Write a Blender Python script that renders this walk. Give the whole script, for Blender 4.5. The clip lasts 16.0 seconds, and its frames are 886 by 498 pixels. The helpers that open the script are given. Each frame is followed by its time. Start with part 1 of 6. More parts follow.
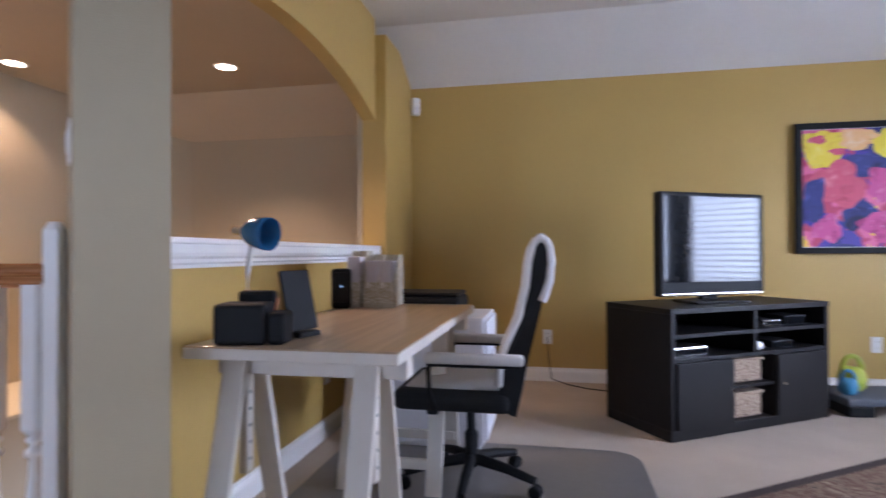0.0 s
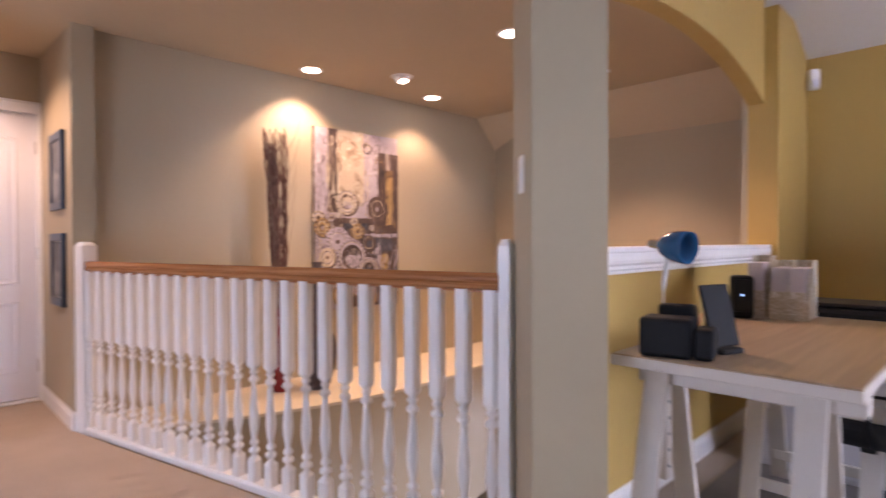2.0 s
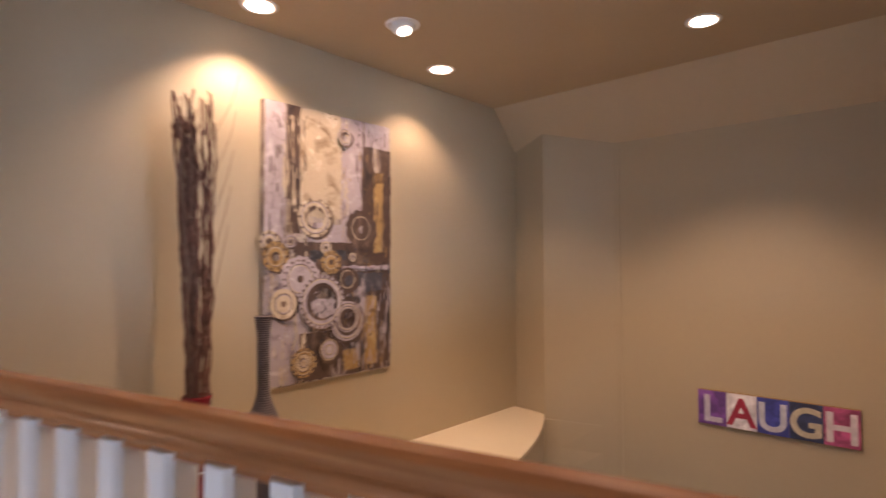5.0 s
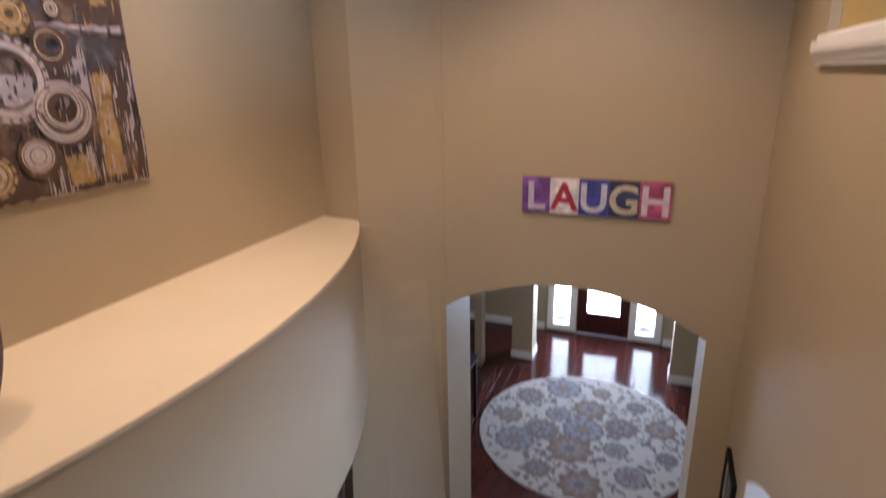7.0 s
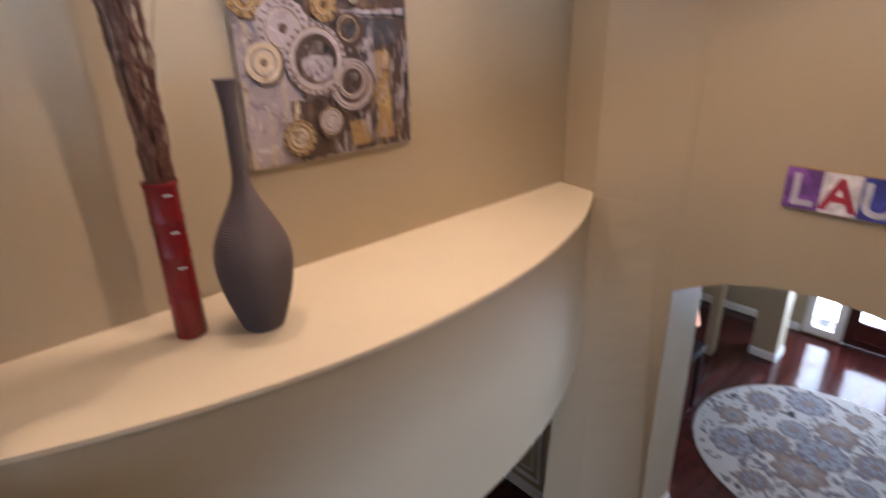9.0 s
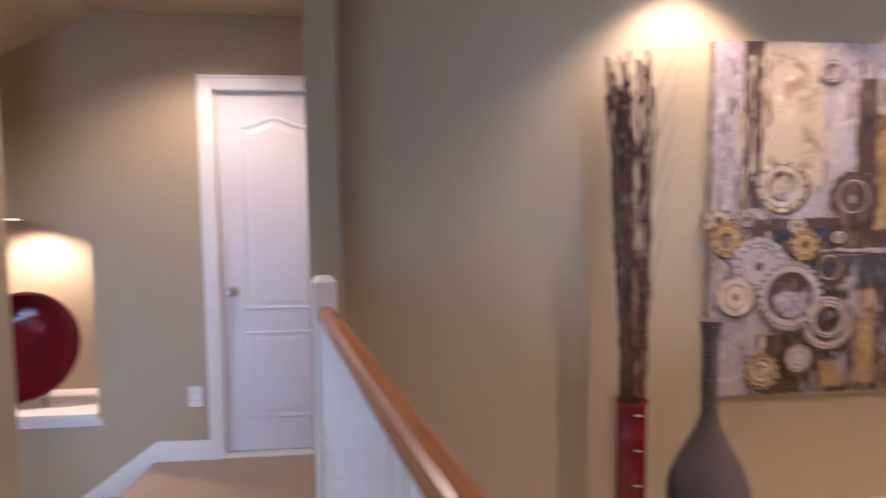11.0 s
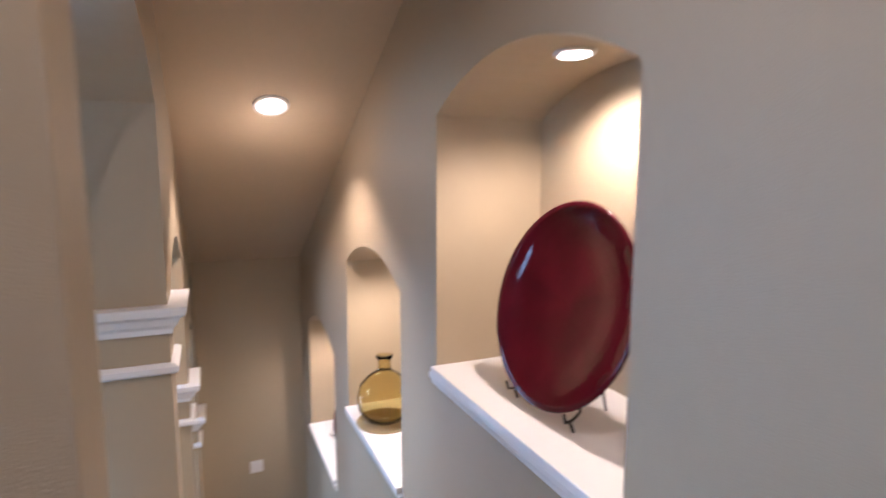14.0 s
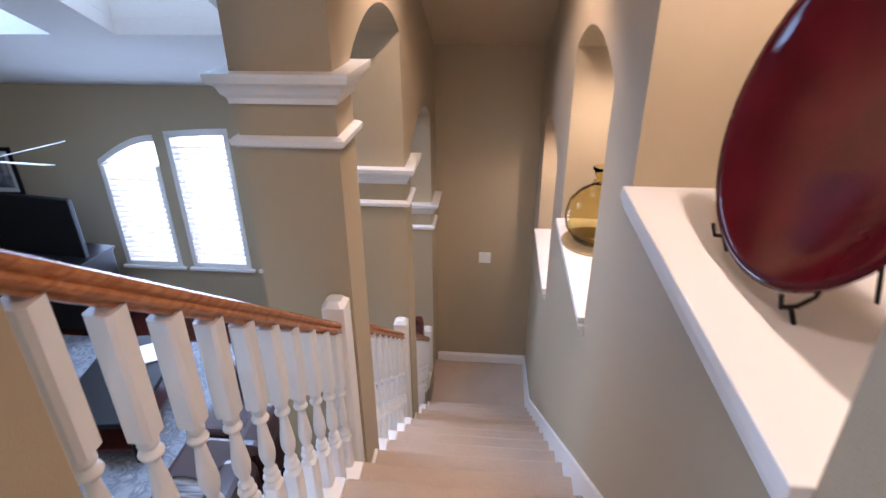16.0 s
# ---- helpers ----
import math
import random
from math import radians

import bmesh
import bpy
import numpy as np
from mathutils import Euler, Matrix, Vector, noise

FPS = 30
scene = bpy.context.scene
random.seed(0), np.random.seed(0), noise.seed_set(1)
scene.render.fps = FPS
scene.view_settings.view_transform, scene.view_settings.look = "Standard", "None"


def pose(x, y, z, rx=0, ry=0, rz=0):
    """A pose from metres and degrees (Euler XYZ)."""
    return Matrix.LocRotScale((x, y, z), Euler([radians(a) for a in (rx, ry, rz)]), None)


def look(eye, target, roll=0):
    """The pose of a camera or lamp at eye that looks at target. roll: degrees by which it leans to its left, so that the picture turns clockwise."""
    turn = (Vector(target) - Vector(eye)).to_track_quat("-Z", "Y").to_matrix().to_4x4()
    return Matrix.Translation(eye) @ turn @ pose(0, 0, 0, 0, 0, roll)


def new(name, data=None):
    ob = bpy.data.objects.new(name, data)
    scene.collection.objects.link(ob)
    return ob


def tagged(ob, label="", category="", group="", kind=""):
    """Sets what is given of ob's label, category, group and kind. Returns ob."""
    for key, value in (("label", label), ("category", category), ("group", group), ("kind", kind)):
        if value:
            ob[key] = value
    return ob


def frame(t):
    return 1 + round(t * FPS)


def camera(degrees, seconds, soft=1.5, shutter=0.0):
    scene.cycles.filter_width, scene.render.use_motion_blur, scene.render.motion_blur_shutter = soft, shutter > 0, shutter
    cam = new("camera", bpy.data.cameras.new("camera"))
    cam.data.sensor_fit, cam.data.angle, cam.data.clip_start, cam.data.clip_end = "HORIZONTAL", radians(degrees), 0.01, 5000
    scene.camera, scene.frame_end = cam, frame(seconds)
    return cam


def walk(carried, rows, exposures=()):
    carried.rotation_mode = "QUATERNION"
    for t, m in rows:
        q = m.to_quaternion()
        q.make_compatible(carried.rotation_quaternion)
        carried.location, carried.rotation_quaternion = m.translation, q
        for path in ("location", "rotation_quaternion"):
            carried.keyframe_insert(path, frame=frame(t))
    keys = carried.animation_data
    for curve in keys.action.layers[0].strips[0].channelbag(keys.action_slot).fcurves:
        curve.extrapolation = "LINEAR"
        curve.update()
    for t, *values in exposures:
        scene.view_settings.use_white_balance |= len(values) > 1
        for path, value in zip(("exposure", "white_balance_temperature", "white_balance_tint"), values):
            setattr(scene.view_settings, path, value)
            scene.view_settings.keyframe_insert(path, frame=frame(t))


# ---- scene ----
cam = camera(77.0, 16.0, shutter=0.6)
PATH = [
    (0, (0.106, 0.561, 1.037), (-0.285, 2.522, 1.055), -0.2),
    (0.5, (0.053, 0.564, 1.049), (-0.629, 2.444, 1.07), -0.2),
    (1, (0.003, 0.526, 1.065), (-0.946, 2.286, 1.077), -0.1),
    (1.5, (-0.026, 0.46, 1.087), (-1.223, 2.062, 1.084), -0.1),
    (2, (-0.068, 0.389, 1.12), (-1.486, 1.799, 1.096), -0.2),
    (2.5, (-0.162, 0.406, 1.131), (-1.743, 1.63, 1.119), -0.1),
    (2.8, (-0.26, 0.44, 1.145), (-1.895, 1.592, 1.137), -0.1),
    (3, (-0.322, 0.469, 1.146), (-1.974, 1.596, 1.15), -0.1),
    (3.2, (-0.38, 0.524, 1.149), (-2.041, 1.637, 1.171), -0.0),
    (5.3, (-1.538, 1.442, 1.201), (-2.727, 3.05, 1.253), -0.4),
    (5.5, (-1.614, 1.506, 1.201), (-2.68, 3.197, 1.249), -0.5),
    (6, (-1.746, 1.704, 1.132), (-2.575, 3.524, 1.166), -0.9),
    (6.5, (-1.81, 1.827, 1.062), (-2.554, 3.669, 0.834), -1.1),
    (7, (-1.823, 1.861, 0.986), (-2.536, 3.631, 0.387), -1.2),
    (7.5, (-1.798, 1.862, 0.969), (-2.49, 3.537, 0.123), -1.3),
    (8, (-1.748, 1.913, 0.991), (-2.581, 3.464, 0.041), -0.9),
    (8.2, (-1.721, 1.897, 1.01), (-2.657, 3.391, 0.065), -0.6),
    (10.3, (-1.734, 1.707, 1.334), (-3.589, 2.405, 1.062), -1.7),
    (10.5, (-1.726, 1.628, 1.349), (-3.623, 2.223, 1.132), -1.0),
    (11, (-1.757, 1.496, 1.373), (-3.744, 1.674, 1.24), -0.6),
    (11.5, (-1.791, 1.297, 1.339), (-3.784, 1.149, 1.256), -0.4),
    (12, (-2.071, 1.2, 1.248), (-4.018, 0.75, 1.167), -0.1),
    (12.5, (-2.522, 1.105, 1.184), (-4.358, 0.316, 1.102), -0.2),
    (13, (-3.089, 1.031, 1.12), (-4.743, -0.09, 1.033), -0.4),
    (13.3, (-3.42, 0.98, 1.104), (-4.895, -0.36, 0.94), 0.4),
    (13.4, (-3.555, 0.954, 1.094), (-4.914, -0.507, 0.957), -1.2),
    (13.5, (-3.667, 0.939, 1.092), (-4.931, -0.599, 0.902), -0.8),
    (13.8, (-3.963, 0.857, 1.024), (-4.911, -0.894, 0.828), 0.6),
    (14, (-4.126, 0.74, 1.0), (-4.906, -1.084, 0.752), 0.0),
    (14.5, (-4.333, 0.532, 0.923), (-4.67, -1.394, 0.505), -0.3),
    (15, (-4.463, 0.472, 0.869), (-4.485, -1.421, 0.225), -0.2),
    (15.5, (-4.509, 0.477, 0.825), (-4.439, -1.342, -0.004), -0.3),
    (16, (-4.526, 0.368, 0.843), (-4.351, -1.412, -0.052), -0.4),
]
LOOK = [(0.0, 0.18, 6200, 32), (1.0, 0.24, 6500, 38), (2.5, 0.40, 6850, 42), (3.2, 0.37, 6800, 42), (5.5, -0.02, 6750, 31), (6.4, 0.02, 6550, 30), (7.2, 0.18, 5900, 25), (8.2, 0.18, 5900, 25), (10.4, 0.08, 5950, 27), (11.0, 0.0, 5650, 30), (12.5, -0.02, 5400, 28), (13.7, 0.03, 5250, 25), (14.4, 0.14, 5250, 24), (15.0, -0.06, 5500, 26), (16.0, 0.0, 5620, 27)]
walk(cam, [(t, look(eye, target, roll)) for t, eye, target, roll in PATH], LOOK)


# ---- world and light ----
world = bpy.data.worlds.new("sky")
world.use_nodes = True
scene.world = world
wn = world.node_tree.nodes
sky = wn.new("ShaderNodeTexSky")
sky.sky_type, sky.sun_disc = "NISHITA", False
sky.sun_elevation, sky.sun_rotation = radians(50), radians(150)
world.node_tree.links.new(sky.outputs[0], wn["Background"].inputs[0])
wn["Background"].inputs[1].default_value = 0.12

sun = new("sun", bpy.data.lights.new("sun", "SUN"))
sun.data.energy, sun.data.angle, sun.data.color = 1.0, radians(12), (1.0, 0.96, 0.9)
sun.matrix_world = look((3, -12, 14), (0, 0, 0))

WARM = (1.0, 0.775, 0.535)
DAY = (0.58, 0.79, 1.0)
SKYLIGHT = (0.44, 0.73, 1.0)


def window_light(x, y, z, target, w, h, power, colour=DAY):
    lamp = new("window_light", bpy.data.lights.new("window_light", "AREA"))
    lamp.data.shape, lamp.data.size, lamp.data.size_y = "RECTANGLE", w, h
    lamp.data.energy, lamp.data.color = power, colour
    lamp.matrix_world = look((x, y, z), target)


def spot(x, y, z, power, target=None, size=110):
    lamp = new("downlight_or_fill", bpy.data.lights.new("downlight_or_fill", "SPOT"))
    lamp.data.energy, lamp.data.color, lamp.data.shadow_soft_size = power, WARM, 0.04
    lamp.data.spot_size, lamp.data.spot_blend = radians(size), 0.6
    lamp.matrix_world = look((x, y, z), target or (x, y + 0.001, z - 1))


# ---- materials ----
def mat(name, colour, rough=0.6, metal=0.0, grain=30.0, amount=0.06, bump=0.0, bump_scale=200.0, vary=0.0, blotch=2.0, blotch_amount=0.05):
    """Paint-like base: colour with variation at two scales, fine relief and a shift per object."""
    m = bpy.data.materials.new(name)
    m.use_nodes = True
    n, l = m.node_tree.nodes, m.node_tree.links
    b = n["Principled BSDF"]
    b.inputs["Roughness"].default_value, b.inputs["Metallic"].default_value = rough, metal
    tc = n.new("ShaderNodeTexCoord")
    fine, broad = n.new("ShaderNodeTexNoise"), n.new("ShaderNodeTexNoise")
    fine.inputs["Scale"].default_value, fine.inputs["Detail"].default_value = grain, 4
    broad.inputs["Scale"].default_value, broad.inputs["Detail"].default_value = blotch, 3
    l.new(tc.outputs["Object"], fine.inputs["Vector"])
    l.new(tc.outputs["Object"], broad.inputs["Vector"])
    ramp = n.new("ShaderNodeMath")
    ramp.operation = "MULTIPLY_ADD"
    ramp.inputs[1].default_value, ramp.inputs[2].default_value = 2 * amount, 1 - amount
    l.new(fine.outputs["Fac"], ramp.inputs[0])
    ramp2 = n.new("ShaderNodeMath")
    ramp2.operation = "MULTIPLY_ADD"
    ramp2.inputs[1].default_value, ramp2.inputs[2].default_value = 2 * blotch_amount, 1 - blotch_amount
    l.new(broad.outputs["Fac"], ramp2.inputs[0])
    mul = n.new("ShaderNodeMath")
    mul.operation = "MULTIPLY"
    l.new(ramp.outputs[0], mul.inputs[0])
    l.new(ramp2.outputs[0], mul.inputs[1])
    last = mul
    if vary:
        info = n.new("ShaderNodeObjectInfo")
        r3, m3 = n.new("ShaderNodeMath"), n.new("ShaderNodeMath")
        r3.operation, m3.operation = "MULTIPLY_ADD", "MULTIPLY"
        r3.inputs[1].default_value, r3.inputs[2].default_value = 2 * vary, 1 - vary
        l.new(info.outputs["Random"], r3.inputs[0])
        l.new(r3.outputs[0], m3.inputs[0])
        l.new(mul.outputs[0], m3.inputs[1])
        last = m3
    hsv = n.new("ShaderNodeHueSaturation")
    hsv.inputs["Color"].default_value = (*colour, 1)
    l.new(last.outputs[0], hsv.inputs["Value"])
    l.new(hsv.outputs[0], b.inputs["Base Color"])
    if bump:
        rel, bm_ = n.new("ShaderNodeTexNoise"), n.new("ShaderNodeBump")
        rel.inputs["Scale"].default_value, rel.inputs["Detail"].default_value = bump_scale, 3
        bm_.inputs["Strength"].default_value, bm_.inputs["Distance"].default_value = bump, 0.004
        l.new(tc.outputs["Object"], rel.inputs["Vector"])
        l.new(rel.outputs["Fac"], bm_.inputs["Height"])
        l.new(bm_.outputs[0], b.inputs["Normal"])
    return m


def wood(name, dark, light, rough=0.35, axis="X", scale=3.0, vary=0.12):
    """Grain stretched along one axis of the object, with a shift per object."""
    m = bpy.data.materials.new(name)
    m.use_nodes = True
    n, l = m.node_tree.nodes, m.node_tree.links
    b = n["Principled BSDF"]
    b.inputs["Roughness"].default_value = rough
    tc, mp, info = n.new("ShaderNodeTexCoord"), n.new("ShaderNodeMapping"), n.new("ShaderNodeObjectInfo")
    long = scale * 0.35
    mp.inputs["Scale"].default_value = {"X": (long, scale * 9, scale * 9), "Y": (scale * 9, long, scale * 9), "Z": (scale * 9, scale * 9, long)}[axis]
    off = n.new("ShaderNodeVectorMath")
    off.operation = "MULTIPLY_ADD"
    off.inputs[0].default_value = (1, 1, 1)
    l.new(info.outputs["Random"], off.inputs[0])
    off.inputs[1].default_value, off.inputs[2].default_value = (17, 23, 31), (0, 0, 0)
    l.new(off.outputs[0], mp.inputs["Location"])
    l.new(tc.outputs["Object"], mp.inputs["Vector"])
    nz = n.new("ShaderNodeTexNoise")
    nz.inputs["Scale"].default_value, nz.inputs["Detail"].default_value, nz.inputs["Distortion"].default_value = 2.0, 6, 0.6
    l.new(mp.outputs[0], nz.inputs["Vector"])
    cr = n.new("ShaderNodeValToRGB")
    cr.color_ramp.elements[0].position, cr.color_ramp.elements[1].position = 0.3, 0.7
    cr.color_ramp.elements[0].color, cr.color_ramp.elements[1].color = (*dark, 1), (*light, 1)
    l.new(nz.outputs["Fac"], cr.inputs[0])
    hsv, r3 = n.new("ShaderNodeHueSaturation"), n.new("ShaderNodeMath")
    r3.operation = "MULTIPLY_ADD"
    r3.inputs[1].default_value, r3.inputs[2].default_value = 2 * vary, 1 - vary
    l.new(info.outputs["Random"], r3.inputs[0])
    l.new(r3.outputs[0], hsv.inputs["Value"])
    l.new(cr.outputs[0], hsv.inputs["Color"])
    l.new(hsv.outputs[0], b.inputs["Base Color"])
    bu = n.new("ShaderNodeBump")
    bu.inputs["Strength"].default_value, bu.inputs["Distance"].default_value = 0.15, 0.002
    l.new(nz.outputs["Fac"], bu.inputs["Height"])
    l.new(bu.outputs[0], b.inputs["Normal"])
    return m


def glow(name, colour, strength):
    m = bpy.data.materials.new(name)
    m.use_nodes = True
    b = m.node_tree.nodes["Principled BSDF"]
    b.inputs["Base Color"].default_value = (*colour, 1)
    b.inputs["Emission Color"].default_value, b.inputs["Emission Strength"].default_value = (*colour, 1), strength
    return m


def blots(name, colours, scale=6.0, rough=0.6, stretch=(1, 1, 1), detail=4.0, kind="noise"):
    """An abstract painted surface: several colours laid out by noise or cells."""
    m = bpy.data.materials.new(name)
    m.use_nodes = True
    n, l = m.node_tree.nodes, m.node_tree.links
    b = n["Principled BSDF"]
    b.inputs["Roughness"].default_value = rough
    tc, mp = n.new("ShaderNodeTexCoord"), n.new("ShaderNodeMapping")
    mp.inputs["Scale"].default_value = stretch
    l.new(tc.outputs["Object"], mp.inputs["Vector"])
    if kind == "cells":
        tex = n.new("ShaderNodeTexVoronoi")
        tex.inputs["Scale"].default_value = scale
        out = tex.outputs["Distance"]
    else:
        tex = n.new("ShaderNodeTexNoise")
        tex.inputs["Scale"].default_value, tex.inputs["Detail"].default_value, tex.inputs["Distortion"].default_value = scale, detail, 0.8
        out = tex.outputs["Fac"]
    l.new(mp.outputs[0], tex.inputs["Vector"])
    cr = n.new("ShaderNodeValToRGB")
    el = cr.color_ramp.elements
    lo, hi = (0.3, 0.7) if kind == "noise" else (0.05, 0.6)
    while len(el) < len(colours):
        el.new(0.5)
    for i, c in enumerate(colours):
        el[i].position, el[i].color = lo + (hi - lo) * i / (len(colours) - 1), (*c, 1)
    l.new(out, cr.inputs[0])
    l.new(cr.outputs[0], b.inputs["Base Color"])
    return m


KHAKI = mat("khaki_wall_paint", (0.43, 0.347, 0.226), 0.55, bump=0.25, bump_scale=260, amount=0.02, blotch_amount=0.03)
YELLOW = mat("yellow_wall_paint", (0.51, 0.328, 0.092), 0.5, bump=0.25, bump_scale=260, amount=0.02, blotch_amount=0.03)
CEIL = mat("ceiling_paint", (0.54, 0.415, 0.265), 0.8, bump=0.3, bump_scale=180, amount=0.03)
CEIL_WHITE = mat("white_ceiling_paint", (0.74, 0.72, 0.68), 0.8, bump=0.3, bump_scale=180, amount=0.03)
# white ceiling paint with the vault's dimness put into its colour
VAULT = mat("dimmed_vault_paint", (0.50, 0.475, 0.44), 0.85, bump=0.3, bump_scale=180, amount=0.04)
WHITE = mat("white_trim_paint", (0.84, 0.82, 0.79), 0.35, amount=0.02, bump=0.05, bump_scale=90)
DOORW = mat("white_door_paint", (0.76, 0.74, 0.76), 0.4, amount=0.02, bump=0.08, bump_scale=120)
LEDGE = mat("cream_ledge_paint", (0.68, 0.57, 0.40), 0.6, amount=0.02, bump=0.15)
CARPET = mat("beige_carpet", (0.50, 0.395, 0.305), 0.95, amount=0.22, grain=260, bump=0.9, bump_scale=420, blotch=3.5, blotch_amount=0.14)
OAK = wood("oak_handrail", (0.33, 0.115, 0.036), (0.52, 0.22, 0.085), 0.25, "X", 4)
FLOORWOOD = wood("dark_cherry_planks", (0.026, 0.0055, 0.0045), (0.066, 0.014, 0.010), 0.13, "Y", 2.5, 0.2)
FLOORWOOD.node_tree.nodes["Principled BSDF"].inputs["IOR"].default_value = 1.42
BLACK = mat("black_plastic", (0.006, 0.006, 0.007), 0.6, amount=0.1)
BLACKWOOD = mat("black_brown_laminate", (0.008, 0.006, 0.006), 0.5, amount=0.15, grain=60)
for dull in (BLACK, BLACKWOOD):
    dull.node_tree.nodes["Principled BSDF"].inputs["IOR"].default_value = 1.32
METAL = mat("brushed_metal", (0.6, 0.58, 0.55), 0.25, 1.0)
IRON = mat("black_iron", (0.015, 0.013, 0.012), 0.5, 0.6)
GLASSY = mat("dark_screen", (0.006, 0.007, 0.009), 0.06)
GLASSY.node_tree.nodes["Principled BSDF"].inputs["IOR"].default_value = 1.3
BULB = glow("lamp_lens", (1.0, 0.86, 0.66), 9)
RED = mat("red_lacquer", (0.19, 0.009, 0.013), 0.25, amount=0.15, grain=25)
OUTSIDE = glow("overcast_daylight", (0.86, 0.94, 1.0), 3.2)
PORCH = glow("bright_porch_daylight", (0.70, 0.88, 1.0), 14.0)


# ---- building helpers ----
def finish(name, bm, material, parent=None, smooth=False):
    bmesh.ops.recalc_face_normals(bm, faces=bm.faces)
    me = bpy.data.meshes.new(name)
    bm.to_mesh(me)
    bm.free()
    if smooth:
        for p in me.polygons:
            p.use_smooth = True
    for one in material if isinstance(material, (list, tuple)) else [material]:
        me.materials.append(one)
    ob = new(name, me)
    if parent:
        ob.parent = parent
    return ob


def part(name, bm, material, parent, label="", smooth=False):
    ob = finish(name, bm, material, parent, smooth)
    if label:
        ob["label"] = label
    return ob


def thing(name, m, label, category, group="", kind=""):
    ob = new(name)
    ob.empty_display_size = 0.1
    ob.matrix_world = m
    return tagged(ob, label, category, group, kind)


def structure(ob, label, category):
    return tagged(ob, label, category, kind="structure")


def box(x0, x1, y0, y1, z0, z1, bevel=0.0, bm=None, seg=2):
    made = bm is None
    b = bmesh.new()
    bmesh.ops.create_cube(b, size=1)
    for v in b.verts:
        v.co = ((x0 + x1) / 2 + v.co.x * (x1 - x0), (y0 + y1) / 2 + v.co.y * (y1 - y0), (z0 + z1) / 2 + v.co.z * (z1 - z0))
    if bevel:
        bmesh.ops.bevel(b, geom=list(b.edges), offset=bevel, segments=seg, affect="EDGES", profile=0.5)
    if made:
        return b
    me = bpy.data.meshes.new("tmp")
    b.to_mesh(me)
    b.free()
    bm.from_mesh(me)
    bpy.data.meshes.remove(me)
    return bm


def merge(bm, other, m=Matrix()):
    me = bpy.data.meshes.new("tmp")
    other.transform(m)
    other.to_mesh(me)
    other.free()
    bm.from_mesh(me)
    bpy.data.meshes.remove(me)
    return bm


def prism(outline, depth, m=Matrix()):
    """An outline in its own x, y, pushed along z by depth, then laid by m."""
    b = bmesh.new()
    lo = [b.verts.new((x, y, 0)) for x, y in outline]
    hi = [b.verts.new((x, y, depth)) for x, y in outline]
    b.faces.new(lo[::-1])
    b.faces.new(hi)
    for i in range(len(lo)):
        j = (i + 1) % len(lo)
        b.faces.new((lo[i], lo[j], hi[j], hi[i]))
    b.transform(m)
    return b


def lathe(profile, n=24, square=()):
    """A turned solid from (radius, height) rows; rows whose index is in square are left four-sided."""
    b = bmesh.new()
    rings = []
    for i, (r, z) in enumerate(profile):
        ring = []
        for k in range(n):
            a = 2 * math.pi * (k + 0.5) / n
            c, s = math.cos(a), math.sin(a)
            if i in square:
                f = r / max(abs(c), abs(s))
                ring.append(b.verts.new((f * c, f * s, z)))
            else:
                ring.append(b.verts.new((r * c, r * s, z)))
        rings.append(ring)
    for a, c in zip(rings, rings[1:]):
        for k in range(n):
            b.faces.new((a[k], a[(k + 1) % n], c[(k + 1) % n], c[k]))
    b.faces.new(rings[0][::-1])
    b.faces.new(rings[-1])
    return b


def tube(points, radius, n=8, taper=None):
    """A round bar along points."""
    b = bmesh.new()
    rings = []
    pts = [Vector(p) for p in points]
    for i, p in enumerate(pts):
        d = (pts[min(i + 1, len(pts) - 1)] - pts[max(i - 1, 0)]).normalized()
        q = d.to_track_quat("Z", "Y")
        r = radius if taper is None else radius + (taper - radius) * i / (len(pts) - 1)
        rings.append([b.verts.new(p + q @ Vector((r * math.cos(2 * math.pi * k / n), r * math.sin(2 * math.pi * k / n), 0))) for k in range(n)])
    for a, c in zip(rings, rings[1:]):
        for k in range(n):
            b.faces.new((a[k], a[(k + 1) % n], c[(k + 1) % n], c[k]))
    b.faces.new(rings[0][::-1])
    b.faces.new(rings[-1])
    return b


def sweep(profile, path):
    """A moulding: profile of (across, up) carried along level or sloping path points; across points to the path's right."""
    b = bmesh.new()
    pts = [Vector(p) for p in path]
    rings = []
    for i, p in enumerate(pts):
        d0 = (pts[i] - pts[i - 1]).normalized() if i else None
        d1 = (pts[i + 1] - pts[i]).normalized() if i < len(pts) - 1 else None
        r0 = Vector((d0.y, -d0.x, 0)).normalized() if d0 else None
        r1 = Vector((d1.y, -d1.x, 0)).normalized() if d1 else None
        if r0 and r1:
            r = (r0 + r1).normalized()
            r = r / max(0.3, r.dot(r0))
        else:
            r = r0 or r1
        rings.append([b.verts.new(p + r * a + Vector((0, 0, u))) for a, u in profile])
    n = len(profile)
    for a, c in zip(rings, rings[1:]):
        for k in range(n):
            b.faces.new((a[k], a[(k + 1) % n], c[(k + 1) % n], c[k]))
    b.faces.new(rings[0][::-1])
    b.faces.new(rings[-1])
    return b


BASE = [(0, 0), (0.014, 0), (0.014, 0.075), (0.010, 0.088), (0.005, 0.095), (0.004, 0.11), (0, 0.11)]


def arch_points(a0, a1, spring, rise, n=14):
    """Points of a flat arch from a1 back to a0, spring height at both ends."""
    half, mid = (a1 - a0) / 2, (a0 + a1) / 2
    r = (half * half + rise * rise) / (2 * rise)
    out = []
    for i in range(n + 1):
        a = a1 + (a0 - a1) * i / n
        out.append((a, spring + rise - r + math.sqrt(max(0, r * r - (a - mid) ** 2))))
    return out


